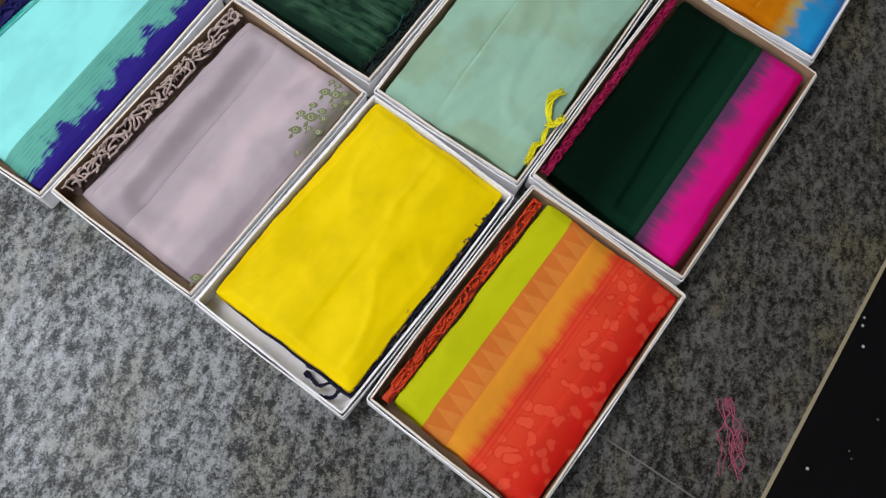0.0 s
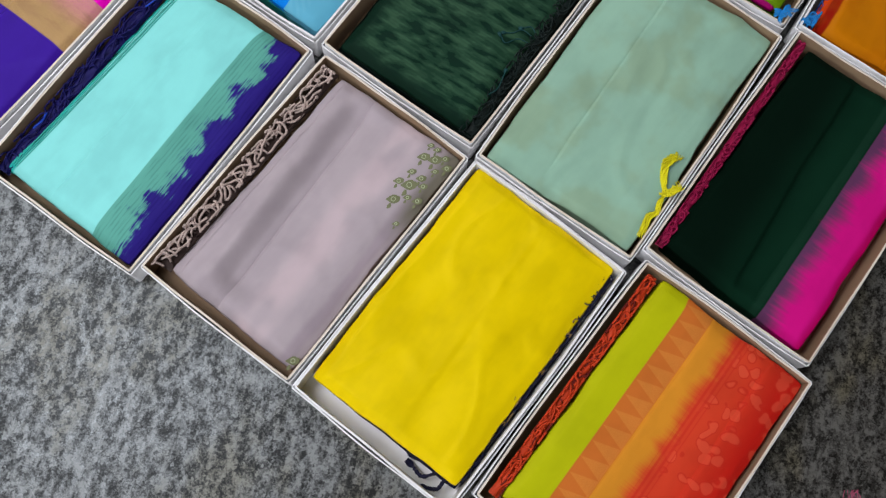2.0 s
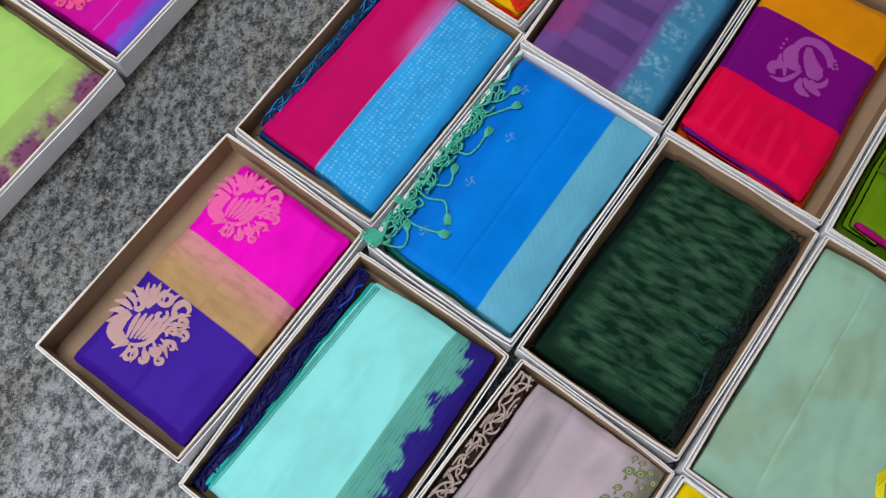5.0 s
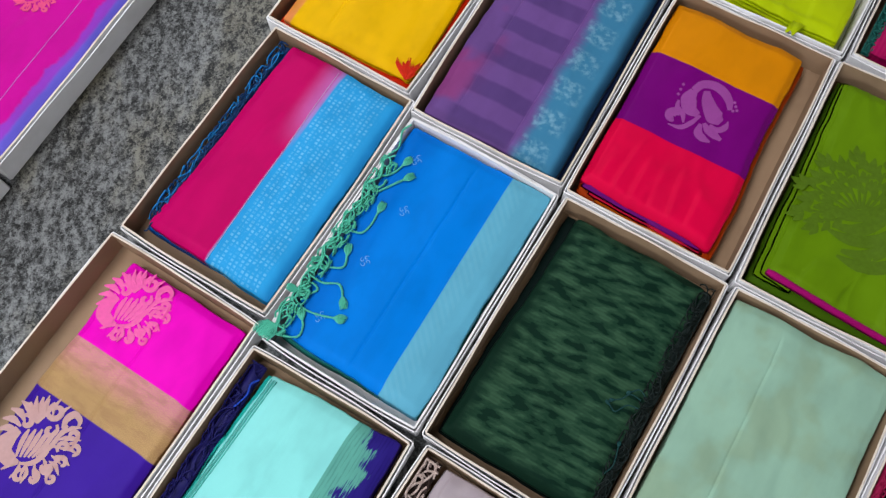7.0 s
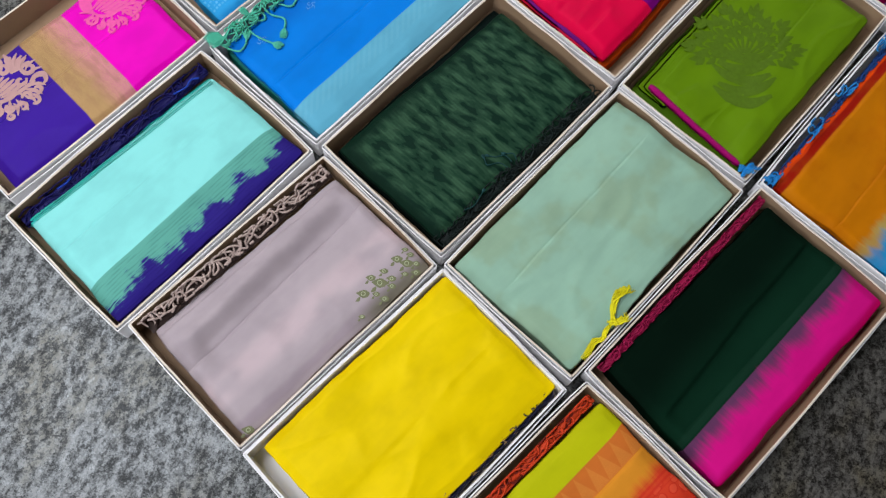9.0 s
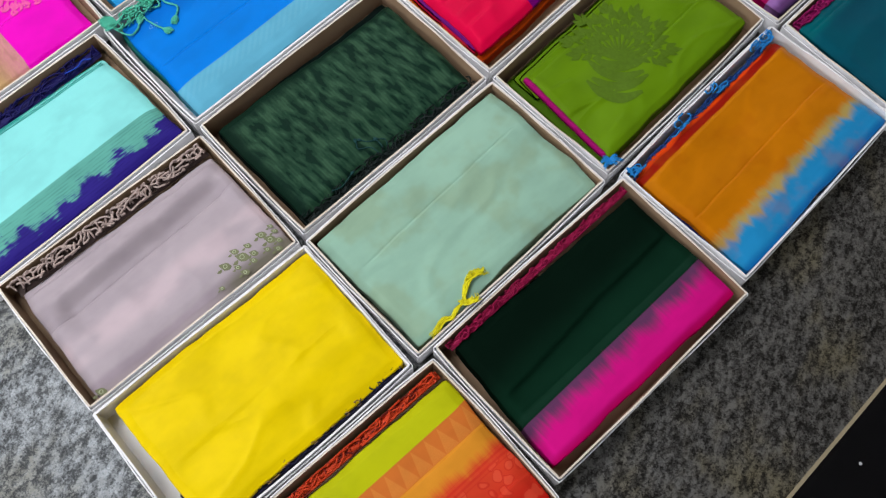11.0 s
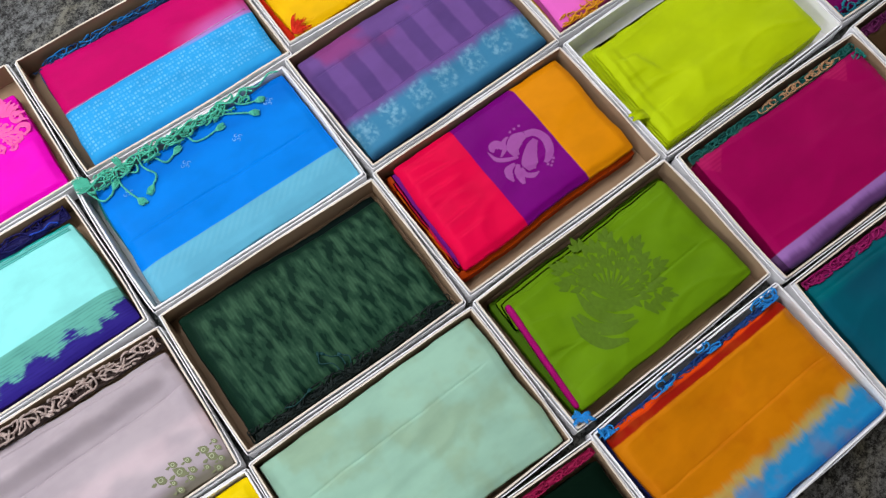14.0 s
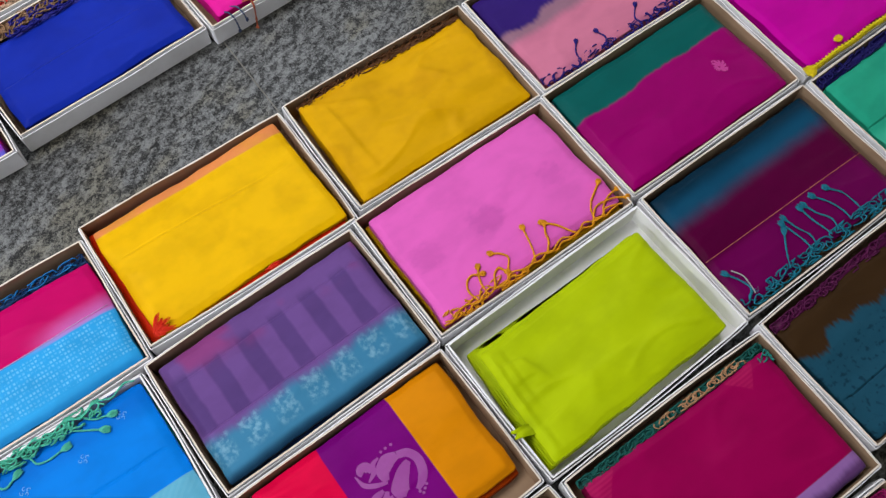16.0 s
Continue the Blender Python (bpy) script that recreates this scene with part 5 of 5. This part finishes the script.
def saree_D2():
    fold = Fold("D2", [(0.06, 0.055), (0.945, 0.045), (0.915, 0.965), (0.04, 0.945)], 0.041, (), 0.0013)
    m = cloth_mat("orchid_pink_silk", rgb(226, 100, 190), extra=pink_extra, rough=0.38)
    s = saree("D2", "orchid pink silk saree with marigold yellow tassels, boxed", fold, m)
    under = Fold("D2", rect(0.055, 0.035, 0.96, 0.965), 0.026, (), 0.001)
    cloth_slab("lower_fold", under, cloth_mat("ochre_silk", rgb(170, 130, 10)), s, "ochre lower fold", 16, 24, layers=3)
    gold = cord_mat("marigold_thread", rgb(224, 150, 10))
    w, l = fold.w, fold.l
    P = lambda u, v, up=0.0022: (u * w, v * l, max(fold.height(u, v), 0.041) + up)
    runs = [[P(0.94, 0.21), P(0.86, 0.20), P(0.80, 0.22), P(0.78, 0.25), P(0.80, 0.275)], [P(0.95, 0.26), P(0.88, 0.26), P(0.82, 0.27), P(0.78, 0.285)],
            [P(0.94, 0.36), P(0.88, 0.39), P(0.82, 0.42), P(0.77, 0.405), P(0.745, 0.385)], [P(0.94, 0.50), P(0.88, 0.52), P(0.80, 0.535), P(0.73, 0.545)],
            [P(0.95, 0.56), P(0.88, 0.60), P(0.83, 0.61), P(0.79, 0.625)], [P(0.95, 0.72), P(0.90, 0.70), P(0.84, 0.68), P(0.80, 0.66), P(0.77, 0.64)],
            [P(0.955, 0.82), P(0.88, 0.83), P(0.82, 0.86), P(0.78, 0.90), P(0.75, 0.93)], [P(0.96, 0.86), P(0.90, 0.885), P(0.86, 0.93), P(0.85, 0.97)],
            [P(0.955, 0.80), P(0.87, 0.86), P(0.885, 0.94), P(0.92, 0.98)], [P(0.93, 0.3), P(0.86, 0.33), P(0.84, 0.36), P(0.87, 0.37)]]
    cords("tassel", s, gold, "marigold yellow twisted tassel", runs, 0.0019, True, 6, 0.012, 0.0045)
    rope = [P(0.935 + 0.02 * math.sin(k * 1.9), 0.05 + 0.91 * k / 24) for k in range(25)]
    cords("cord", s, gold, "marigold yellow twisted edge cord", [rope, [P(0.95 + 0.015 * math.sin(k * 2.6), 0.04 + 0.9 * k / 24, 0.001) for k in range(25)]], 0.0018, False)
    hank("knot", s, gold, "marigold knotted thread", fold, 0.93, 0.06, 0.45, 0.09, 91, 24, 0.0013, 0.0435, 0.007, False)


def saree_D3():
    fold = Fold("D3", [(0.175, 0.085), (0.945, 0.05), (0.945, 0.925), (0.135, 0.925)], 0.040, [((0.22, 0.115), (0.9, 0.10), 0.0012, 0.004), ((0.20, 0.16), (0.66, 0.15), 0.0010, 0.005), ((0.62, 0.3), (0.70, 0.9), 0.0007, 0.012), ((0.3, 0.2), (0.55, 0.26), 0.0016, 0.010), ((0.30, 0.10), (0.34, 0.24), 0.0016, 0.007), ((0.46, 0.09), (0.47, 0.21), -0.0016, 0.008), ((0.74, 0.07), (0.72, 0.22), 0.0016, 0.008)], 0.0024, 0.004)
    m = cloth_mat("lime_silk", rgb(178, 198, 10), rough=0.42, blotch=(10, 0.45, 0.7, 0.2, rgb(150, 174, 6)))
    s = saree("D3", "lime green silk saree with fanned loose plies, boxed", fold, m)
    for k in range(4):
        ply = Fold("D3", [(0.105 + 0.014 * k, 0.060 + 0.006 * k), (0.95, 0.022 + 0.008 * k), (0.94, 0.915), (0.125, 0.90)], 0.020 + 0.0048 * k, (), 0.0018, 0.002)
        cloth_slab("ply", ply, m, s, "loose lime green ply", 30, 34, bottom=0.0165 + 0.0048 * k if k else 0.0034, layers=2 if not k else 1, ragged=0.0018)
    v, f = [], []
    for top in (0.0009, 0.0):
        for j in range(9):
            q = j / 8
            for i in range(7):
                p = i / 6
                u = 0.655 + 0.02 * q + (0.075 - 0.02 * (1 - q)) * p
                vv = 0.062 - 0.072 * (1 - q) - 0.010 * math.sin(p * 9) * (1 - q)
                z = 0.0385 + 0.0095 * math.sin(math.pi * min(1, (1 - q) * 0.78)) + 0.0012 * math.sin(p * 9 + q * 3)
                v.append((u * fold.w, vv * fold.l, max(z, 0.0470 if vv < 0.022 else 0) + top))
    for base, turn in ((0, 1), (63, -1)):
        for j in range(8):
            for i in range(6):
                a = base + j * 7 + i
                f.append((a, a + 7, a + 8, a + 1)[::turn])
    mesh_object("loose_corner", v, f, m, s, "loose lime green corner over the rim", uvs=[(0.5, 0.5)] * len(v))


def crimson_extra(n, uv, col):
    for v0 in (0.10, 0.82):
        h = n.math("SUBTRACT", 0.24, uv[0])
        d = n.math("ABSOLUTE", n.math("SUBTRACT", uv[1], v0))
        tri = n.step(n.math("SUBTRACT", n.math("MULTIPLY", h, 0.55), d), 0.0, 0.006)
        lines = n.math("MULTIPLY_ADD", n.step(n.math("PINGPONG", n.math("MULTIPLY", uv[0], 80.0), 1.0), 0.3, 0.7), 0.4, 0.3)
        col = n.mix(n.math("MULTIPLY", n.math("MULTIPLY", tri, lines), 0.4), col, rgb(206, 50, 104))
    return col


def saree_D4():
    fold = Fold("D4", [(0.085, 0.055), (0.965, 0.05), (0.955, 0.96), (0.10, 0.96)], 0.041, [((0.40, 0.45), (0.42, 0.95), 0.0008, 0.02)], 0.0012)
    m = cloth_mat("crimson_silk", rgb(152, 4, 78), [(0.845, 0.008, 0, 1, rgb(150, 106, 170)), (0.90, 0.06, 0.05, 7, rgb(96, 60, 110)), (0.955, 0.04, 0, 1, rgb(40, 34, 60))], extra=crimson_extra, rough=0.38)
    s = saree("D4", "deep crimson silk saree with a mauve border and teal fringe, boxed", fold, m)
    hank("fringe", s, cord_mat("dark_teal_thread", rgb(18, 96, 88)), "dark teal thread fringe", fold, 0.06, 0.04, 0.98, 0.05, 101, 80, 0.0012, 0.039, 0.008)
    hank("fringe", s, cord_mat("beige_thread", rgb(196, 150, 110)), "beige thread fringe", fold, 0.06, 0.45, 0.85, 0.045, 102, 30, 0.0011, 0.042, 0.007, False)
    hank("tassel", s, cord_mat("teal_thread", rgb(30, 130, 120)), "teal tassel end", fold, 0.13, 0.955, 0.985, 0.08, 103, 8, 0.0013, 0.043, 0.006, False)


def saree_D5():
    fold = Fold("D5", rect(0.095, 0.04, 0.965, 0.965), 0.040, [((0.16, 0.05), (0.16, 0.95), 0.0010, 0.005)], 0.0012)
    m = cloth_mat("teal_silk", rgb(0, 96, 104), [(0.20, 0.05, 0, 1, rgb(8, 84, 100))], rough=0.38, blotch=(9, 0.4, 0.7, 0.4, rgb(20, 64, 86)))
    s = saree("D5", "deep teal silk saree with a magenta fringe, boxed", fold, m)
    hank("fringe", s, cord_mat("magenta_thread", rgb(156, 8, 96)), "magenta thread fringe", fold, 0.065, 0.04, 0.96, 0.06, 111, 80, 0.0013, 0.041, 0.008)


# rows E and F
def saree_E1():
    fold = Fold("E1", rect(0.05, 0.045, 0.93, 0.96), 0.040, (), 0.0014)
    m = cloth_mat("pink_navy_silk", rgb(50, 28, 110), [(0.42, 0.06, 0.1, 6, rgb(150, 110, 130)), (0.52, 0.10, 0.05, 6, rgb(206, 120, 150))], rough=0.42)
    s = saree("E1", "dusty pink silk saree with a navy border and tassels, boxed", fold, m)
    navy = cord_mat("ink_blue_thread", rgb(34, 22, 120))
    hank("fringe", s, navy, "ink blue thread fringe", fold, 0.93, 0.05, 0.97, 0.09, 121, 54, 0.0013, 0.041, 0.008, False)
    w, l = fold.w, fold.l
    P = lambda u, v: (u * w, v * l, max(fold.height(u, v), 0.041) + 0.002)
    cords("tassel", s, navy, "ink blue tassel", [[P(0.94, 0.25), P(0.86, 0.26), P(0.80, 0.29)], [P(0.94, 0.40), P(0.88, 0.43), P(0.82, 0.42)], [P(0.94, 0.62), P(0.87, 0.62), P(0.80, 0.66)]], 0.0016, True, 7, 0.011, 0.004)


def saree_E2():
    fold = Fold("E2", [(0.06, 0.05), (0.955, 0.03), (0.955, 0.965), (0.06, 0.965)], 0.041, (), 0.0013, 0.006)
    m = cloth_mat("teal_magenta_silk", rgb(10, 92, 88), [(0.335, 0.03, 0.05, 4, rgb(152, 2, 104))], rough=0.33)
    s = saree("E2", "teal and magenta silk saree, boxed", fold, m)
    under = Fold("E2", rect(0.05, 0.03, 0.96, 0.97), 0.026, (), 0.001)
    cloth_slab("lower_fold", under, cloth_mat("plum_silk", rgb(70, 20, 80)), s, "plum lower fold", 16, 24, layers=3)
    motif = plain_mat("pale_magenta_zari", rgb(200, 60, 150), 0.4)
    petal_motif(fold, motif, s, "faint pale woven motif", 0.56, 0.78, 0.016, spin=0.4)


def saree_E3():
    fold = Fold("E3", [(0.055, 0.05), (0.945, 0.03), (0.945, 0.965), (0.06, 0.965)], 0.037, (), 0.0012, 0.007)
    m = cloth_mat("plum_peacock_silk", rgb(14, 46, 66), [(0.15, 0.12, 0, 1, rgb(18, 74, 104)), (0.30, 0.16, 0.04, 6, rgb(84, 2, 54)), (0.61, 0.08, 0, 1, rgb(104, 4, 78))], rough=0.33)
    s = saree("E3", "plum silk saree with a peacock blue edge and teal tassels, boxed", fold, m)
    line_on(fold, plain_mat("gold_line_thread", rgb(200, 120, 90), 0.5), s, "fine gold woven line", (0.585, 0.035), (0.61, 0.96), 0.0011)
    teal = cord_mat("peacock_thread", rgb(16, 118, 140))
    w, l = fold.w, fold.l
    P = lambda u, v, up=0.0022: (u * w, v * l, max(fold.height(u, v), 0.037) + up)
    runs = [[P(0.93, 0.06), P(0.88, 0.10), P(0.80, 0.09), P(0.745, 0.07)], [P(0.93, 0.30), P(0.86, 0.33), P(0.80, 0.36), P(0.75, 0.385)], [P(0.92, 0.44), P(0.84, 0.44), P(0.76, 0.43), P(0.71, 0.42)],
            [P(0.92, 0.47), P(0.84, 0.48), P(0.76, 0.46), P(0.69, 0.445)], [P(0.92, 0.56), P(0.84, 0.55), P(0.77, 0.54), P(0.70, 0.535)], [P(0.92, 0.60), P(0.84, 0.61), P(0.76, 0.58), P(0.70, 0.565)],
            [P(0.92, 0.68), P(0.84, 0.68), P(0.75, 0.66), P(0.68, 0.63)], [P(0.92, 0.75), P(0.84, 0.75), P(0.75, 0.74), P(0.69, 0.71)]]
    cords("tassel", s, teal, "peacock blue twisted tassel", runs, 0.0018, True, 8, 0.015, 0.005)
    cords("tassel", s, cord_mat("silver_thread", rgb(170, 160, 170)), "silver twisted tassel", [[P(0.92, 0.10), P(0.86, 0.11), P(0.79, 0.115), P(0.72, 0.09)]], 0.0014, False)
    hank("fringe", s, teal, "peacock blue knotted fringe", fold, 0.945, 0.05, 0.95, 0.09, 131, 70, 0.0013, 0.040, 0.009, False)


def floral_extra(n, uv, col):
    o = n.coord("Object")
    leaf = n.math("MULTIPLY", n.step(n.noise(n.vec(n.math("MULTIPLY", uv[0], 26.0), n.math("MULTIPLY", uv[1], 38.0), 0.0), 1.0, 2), 0.56, 0.66), n.step(uv[0], 0.35, 0.45))
    return n.mix(n.math("MULTIPLY", leaf, 0.6), col, rgb(16, 40, 56))


def saree_E4():
    fold = Fold("E4", rect(0.11, 0.04, 0.96, 0.96), 0.038, [((0.68, 0.05), (0.68, 0.95), -0.0016, 0.003)], 0.0012)
    m = cloth_mat("petrol_brown_silk", rgb(58, 40, 22), [(0.34, 0.05, 0.16, 9, rgb(30, 76, 96))], extra=floral_extra, rough=0.45)
    s = saree("E4", "petrol blue silk saree with a brown border and plum fringe, boxed", fold, m)
    hank("fringe", s, cord_mat("plum_thread", rgb(90, 10, 70)), "plum thread fringe", fold, 0.075, 0.04, 0.96, 0.07, 141, 60, 0.0012, 0.039, 0.008)


def saree_F2():
    fold = Fold("F2", rect(0.05, 0.045, 0.945, 0.96), 0.041, (), 0.0013)
    s = saree("F2", "bright magenta silk saree with a thick yellow cord, boxed", fold, cloth_mat("hot_magenta_silk", rgb(198, 0, 158), rough=0.36))
    w, l = fold.w, fold.l
    P = lambda u, v, up=0.003: (u * w, v * l, 0.044 + up)
    yellow = cord_mat("gold_yellow_thread", rgb(222, 200, 16))
    cords("cord", s, yellow, "thick yellow twisted cord", [[P(0.985 + 0.004 * math.sin(k * 1.3), 0.02 + 0.75 * k / 16) for k in range(17)]], 0.0054, False)
    v, f = [], []
    for k in range(6):
        brush(v, f, P(0.99, 0.045), (-0.3 + 0.12 * k, -1, 0), 0.022, 0.007, random.Random(k), 13, 0.0010)
        brush(v, f, P(0.94, 0.25), (-0.8, 0.5 - 0.2 * k, 0), 0.013, 0.005, random.Random(k + 9), 9, 0.0010)
    mesh_object("tassel", v, f, yellow, s, "bushy yellow tassel end")


def saree_F3():
    fold = Fold("F3", rect(0.11, 0.05, 0.96, 0.96), 0.040, [((0.52, 0.03), (0.55, 0.9), -0.0016, 0.003)], 0.0013)
    s = saree("F3", "sea green silk saree with a navy fringe, boxed", fold, cloth_mat("sea_green_silk", rgb(40, 164, 132), [(0.60, 0.1, 0, 1, rgb(60, 176, 146))], rough=0.4))
    hank("fringe", s, cord_mat("indigo_thread", rgb(26, 20, 100)), "navy thread fringe", fold, 0.06, 0.04, 0.9, 0.07, 151, 50, 0.0014, 0.041, 0.008)


# the second group across the aisle
def scale_extra(n, uv, col):
    ring = n.step(n.voronoi(n.vec(n.math("MULTIPLY", uv[0], 34.0), n.math("MULTIPLY", uv[1], 46.0), 0.0), 1.0), 0.25, 0.5)
    zone = n.step(uv[0], 0.80, 0.86)
    return n.mix(n.math("MULTIPLY", n.math("MULTIPLY", ring, zone), 0.6), col, rgb(134, 84, 116))


def saree_G1():
    fold = Fold("G1", rect(0.05, 0.045, 0.965, 0.955), 0.037, (), 0.0012)
    m = cloth_mat("pale_lime_silk", rgb(160, 204, 104), [(0.70, 0.015, 0, 1, rgb(146, 176, 96)), (0.86, 0.04, 0.10, 7, rgb(98, 50, 80))], extra=scale_extra, rough=0.42, blotch=(26, 0.5, 0.62, 0.35, rgb(168, 206, 110)))
    s = saree("G1", "pale lime silk saree with a maroon patterned border, boxed", fold, m)
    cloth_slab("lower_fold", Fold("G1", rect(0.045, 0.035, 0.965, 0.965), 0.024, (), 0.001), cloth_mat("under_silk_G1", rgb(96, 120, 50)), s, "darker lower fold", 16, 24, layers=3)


def saree_G2():
    fold = Fold("G2", rect(0.05, 0.045, 0.955, 0.955), 0.038, (), 0.0012)
    m = cloth_mat("magenta_periwinkle_silk", rgb(198, 10, 150), [(0.84, 0.03, 0.06, 8, rgb(146, 60, 190)), (0.90, 0.03, 0.02, 8, rgb(100, 92, 200))], rough=0.42)
    s = saree("G2", "magenta silk saree with a periwinkle border, boxed", fold, m)
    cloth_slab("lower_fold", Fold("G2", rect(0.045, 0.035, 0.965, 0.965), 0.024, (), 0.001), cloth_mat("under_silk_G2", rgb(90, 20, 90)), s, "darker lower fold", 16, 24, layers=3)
    line_on(fold, plain_mat("pale_line_thread", rgb(200, 150, 220), 0.5), s, "fine pale woven line", (0.73, 0.05), (0.70, 0.95))
    woven_medallion(fold, plain_mat("salmon_zari", rgb(230, 70, 130), 0.45), s, "salmon pink woven motif", 0.42, 0.16, 0.040, 0.68)
    woven_medallion(fold, plain_mat("salmon_zari_b", rgb(230, 70, 130), 0.45), s, "salmon pink woven motif", 0.42, 0.70, 0.040, 0.68)


def saree_G3():
    fold = Fold("G3", [(0.12, 0.04), (0.895, 0.04), (0.905, 0.955), (0.12, 0.955)], 0.034, [((0.52, 0.04), (0.50, 0.8), 0.0008, 0.004)], 0.0016, 0.006)
    s = saree("G3", "royal blue silk saree with navy and tan tassels, boxed", fold, cloth_mat("royal_blue_silk", rgb(22, 46, 164), rough=0.4, blotch=(8, 0.45, 0.7, 0.3, rgb(14, 30, 130))))
    hank("fringe", s, cord_mat("royal_thread", rgb(20, 20, 130)), "navy thread fringe", fold, 0.10, 0.25, 0.85, 0.14, 161, 60, 0.0015, 0.044, 0.010)
    hank("fringe", s, cord_mat("tan_thread", rgb(150, 116, 84)), "tan thread fringe", fold, 0.06, 0.05, 0.55, 0.12, 162, 50, 0.0016, 0.043, 0.010)


def saree_H3():
    fold = Fold("H3", rect(0.05, 0.05, 0.90, 0.955), 0.040, (), 0.0013)
    s = saree("H3", "orange red silk saree with tan fringe, boxed", fold, cloth_mat("orange_red_silk", rgb(206, 60, 50), rough=0.4))
    hank("fringe", s, cord_mat("pale_tan_thread", rgb(176, 146, 120)), "pale tan thread fringe", fold, 0.93, 0.2, 0.9, 0.09, 171, 40, 0.0015, 0.044, 0.009)


def saree_G4():
    fold = Fold("G4", rect(0.05, 0.07, 0.90, 0.955), 0.040, (), 0.0013)
    s = saree("G4", "bright pink silk saree with blue and rust tassels, boxed", fold, cloth_mat("bright_pink_silk", rgb(224, 30, 150), rough=0.4))
    w, l = fold.w, fold.l
    E = lambda u, v, z: (u * w, v * l, z)
    cords("tassel", s, cord_mat("slate_thread", rgb(70, 84, 120)), "slate blue tassel over the rim", [[E(0.92, 0.10, 0.044), E(0.97, 0.11, 0.049), E(1.015, 0.115, 0.045), E(1.03, 0.12, 0.030), E(1.035, 0.12, 0.018)], [E(0.90, 0.14, 0.043), E(0.96, 0.16, 0.049), E(1.015, 0.165, 0.045), E(1.03, 0.17, 0.034)]], 0.0016, True, 3, 0.008, 0.003)
    cords("tassel", s, cord_mat("rust_thread", rgb(170, 84, 52)), "rust tassel over the rim", [[E(0.90, 0.24, 0.043), E(0.96, 0.235, 0.049), E(1.015, 0.23, 0.045), E(1.035, 0.22, 0.025), E(1.05, 0.21, 0.006)], [E(0.92, 0.2, 0.043), E(0.96, 0.25, 0.048), E(0.99, 0.27, 0.049), E(0.97, 0.3, 0.0485)]], 0.0020, True, 4, 0.009, 0.003)


for make in (saree_A1, saree_A2, saree_A3, saree_A4, saree_A5, saree_B1, saree_B2, saree_B3, saree_B4, saree_B5, saree_C1, saree_C2, saree_C3, saree_C4, saree_C5,
             saree_D1, saree_D2, saree_D3, saree_D4, saree_D5, saree_E1, saree_E2, saree_E3, saree_E4, saree_F2, saree_F3, saree_G1, saree_G2, saree_G3, saree_H3, saree_G4):
    make()


# ---- a tangle of pink thread on the floor ----
rng = random.Random(17)
tv, tf = [], []
for k in range(9):
    pts, x, y = [], rng.uniform(-0.006, 0.006), 0.055
    for q in range(12):
        pts.append((x + 0.004 * math.sin(q * 1.3 + k * 2.1), y, 0.0012 + 0.0008 * rng.random()))
        y -= 0.0095 * rng.uniform(0.5, 1.3)
        x += rng.uniform(-0.004, 0.004)
    tube(tv, tf, refine(pts, 4), 0.00045, 4)
for cx, cy, r in ((0.004, 0.044, 0.006), (0.016, 0.004, 0.006), (0.002, -0.012, 0.007), (0.006, 0.0, 0.009)):
    tube(tv, tf, [(cx + r * math.cos(a * 0.5), cy + 1.4 * r * math.sin(a * 0.5), 0.002) for a in range(14)], 0.00045, 4)
tangle = mesh_object("thread_tangle", tv, tf, cord_mat("pink_floor_thread", rgb(176, 84, 112)))
tangle.matrix_world = pose(0.634, -0.122, 0, 0, 0, 36)
tagged(tangle, "loose tangle of pink sewing thread on the granite floor", "thread")
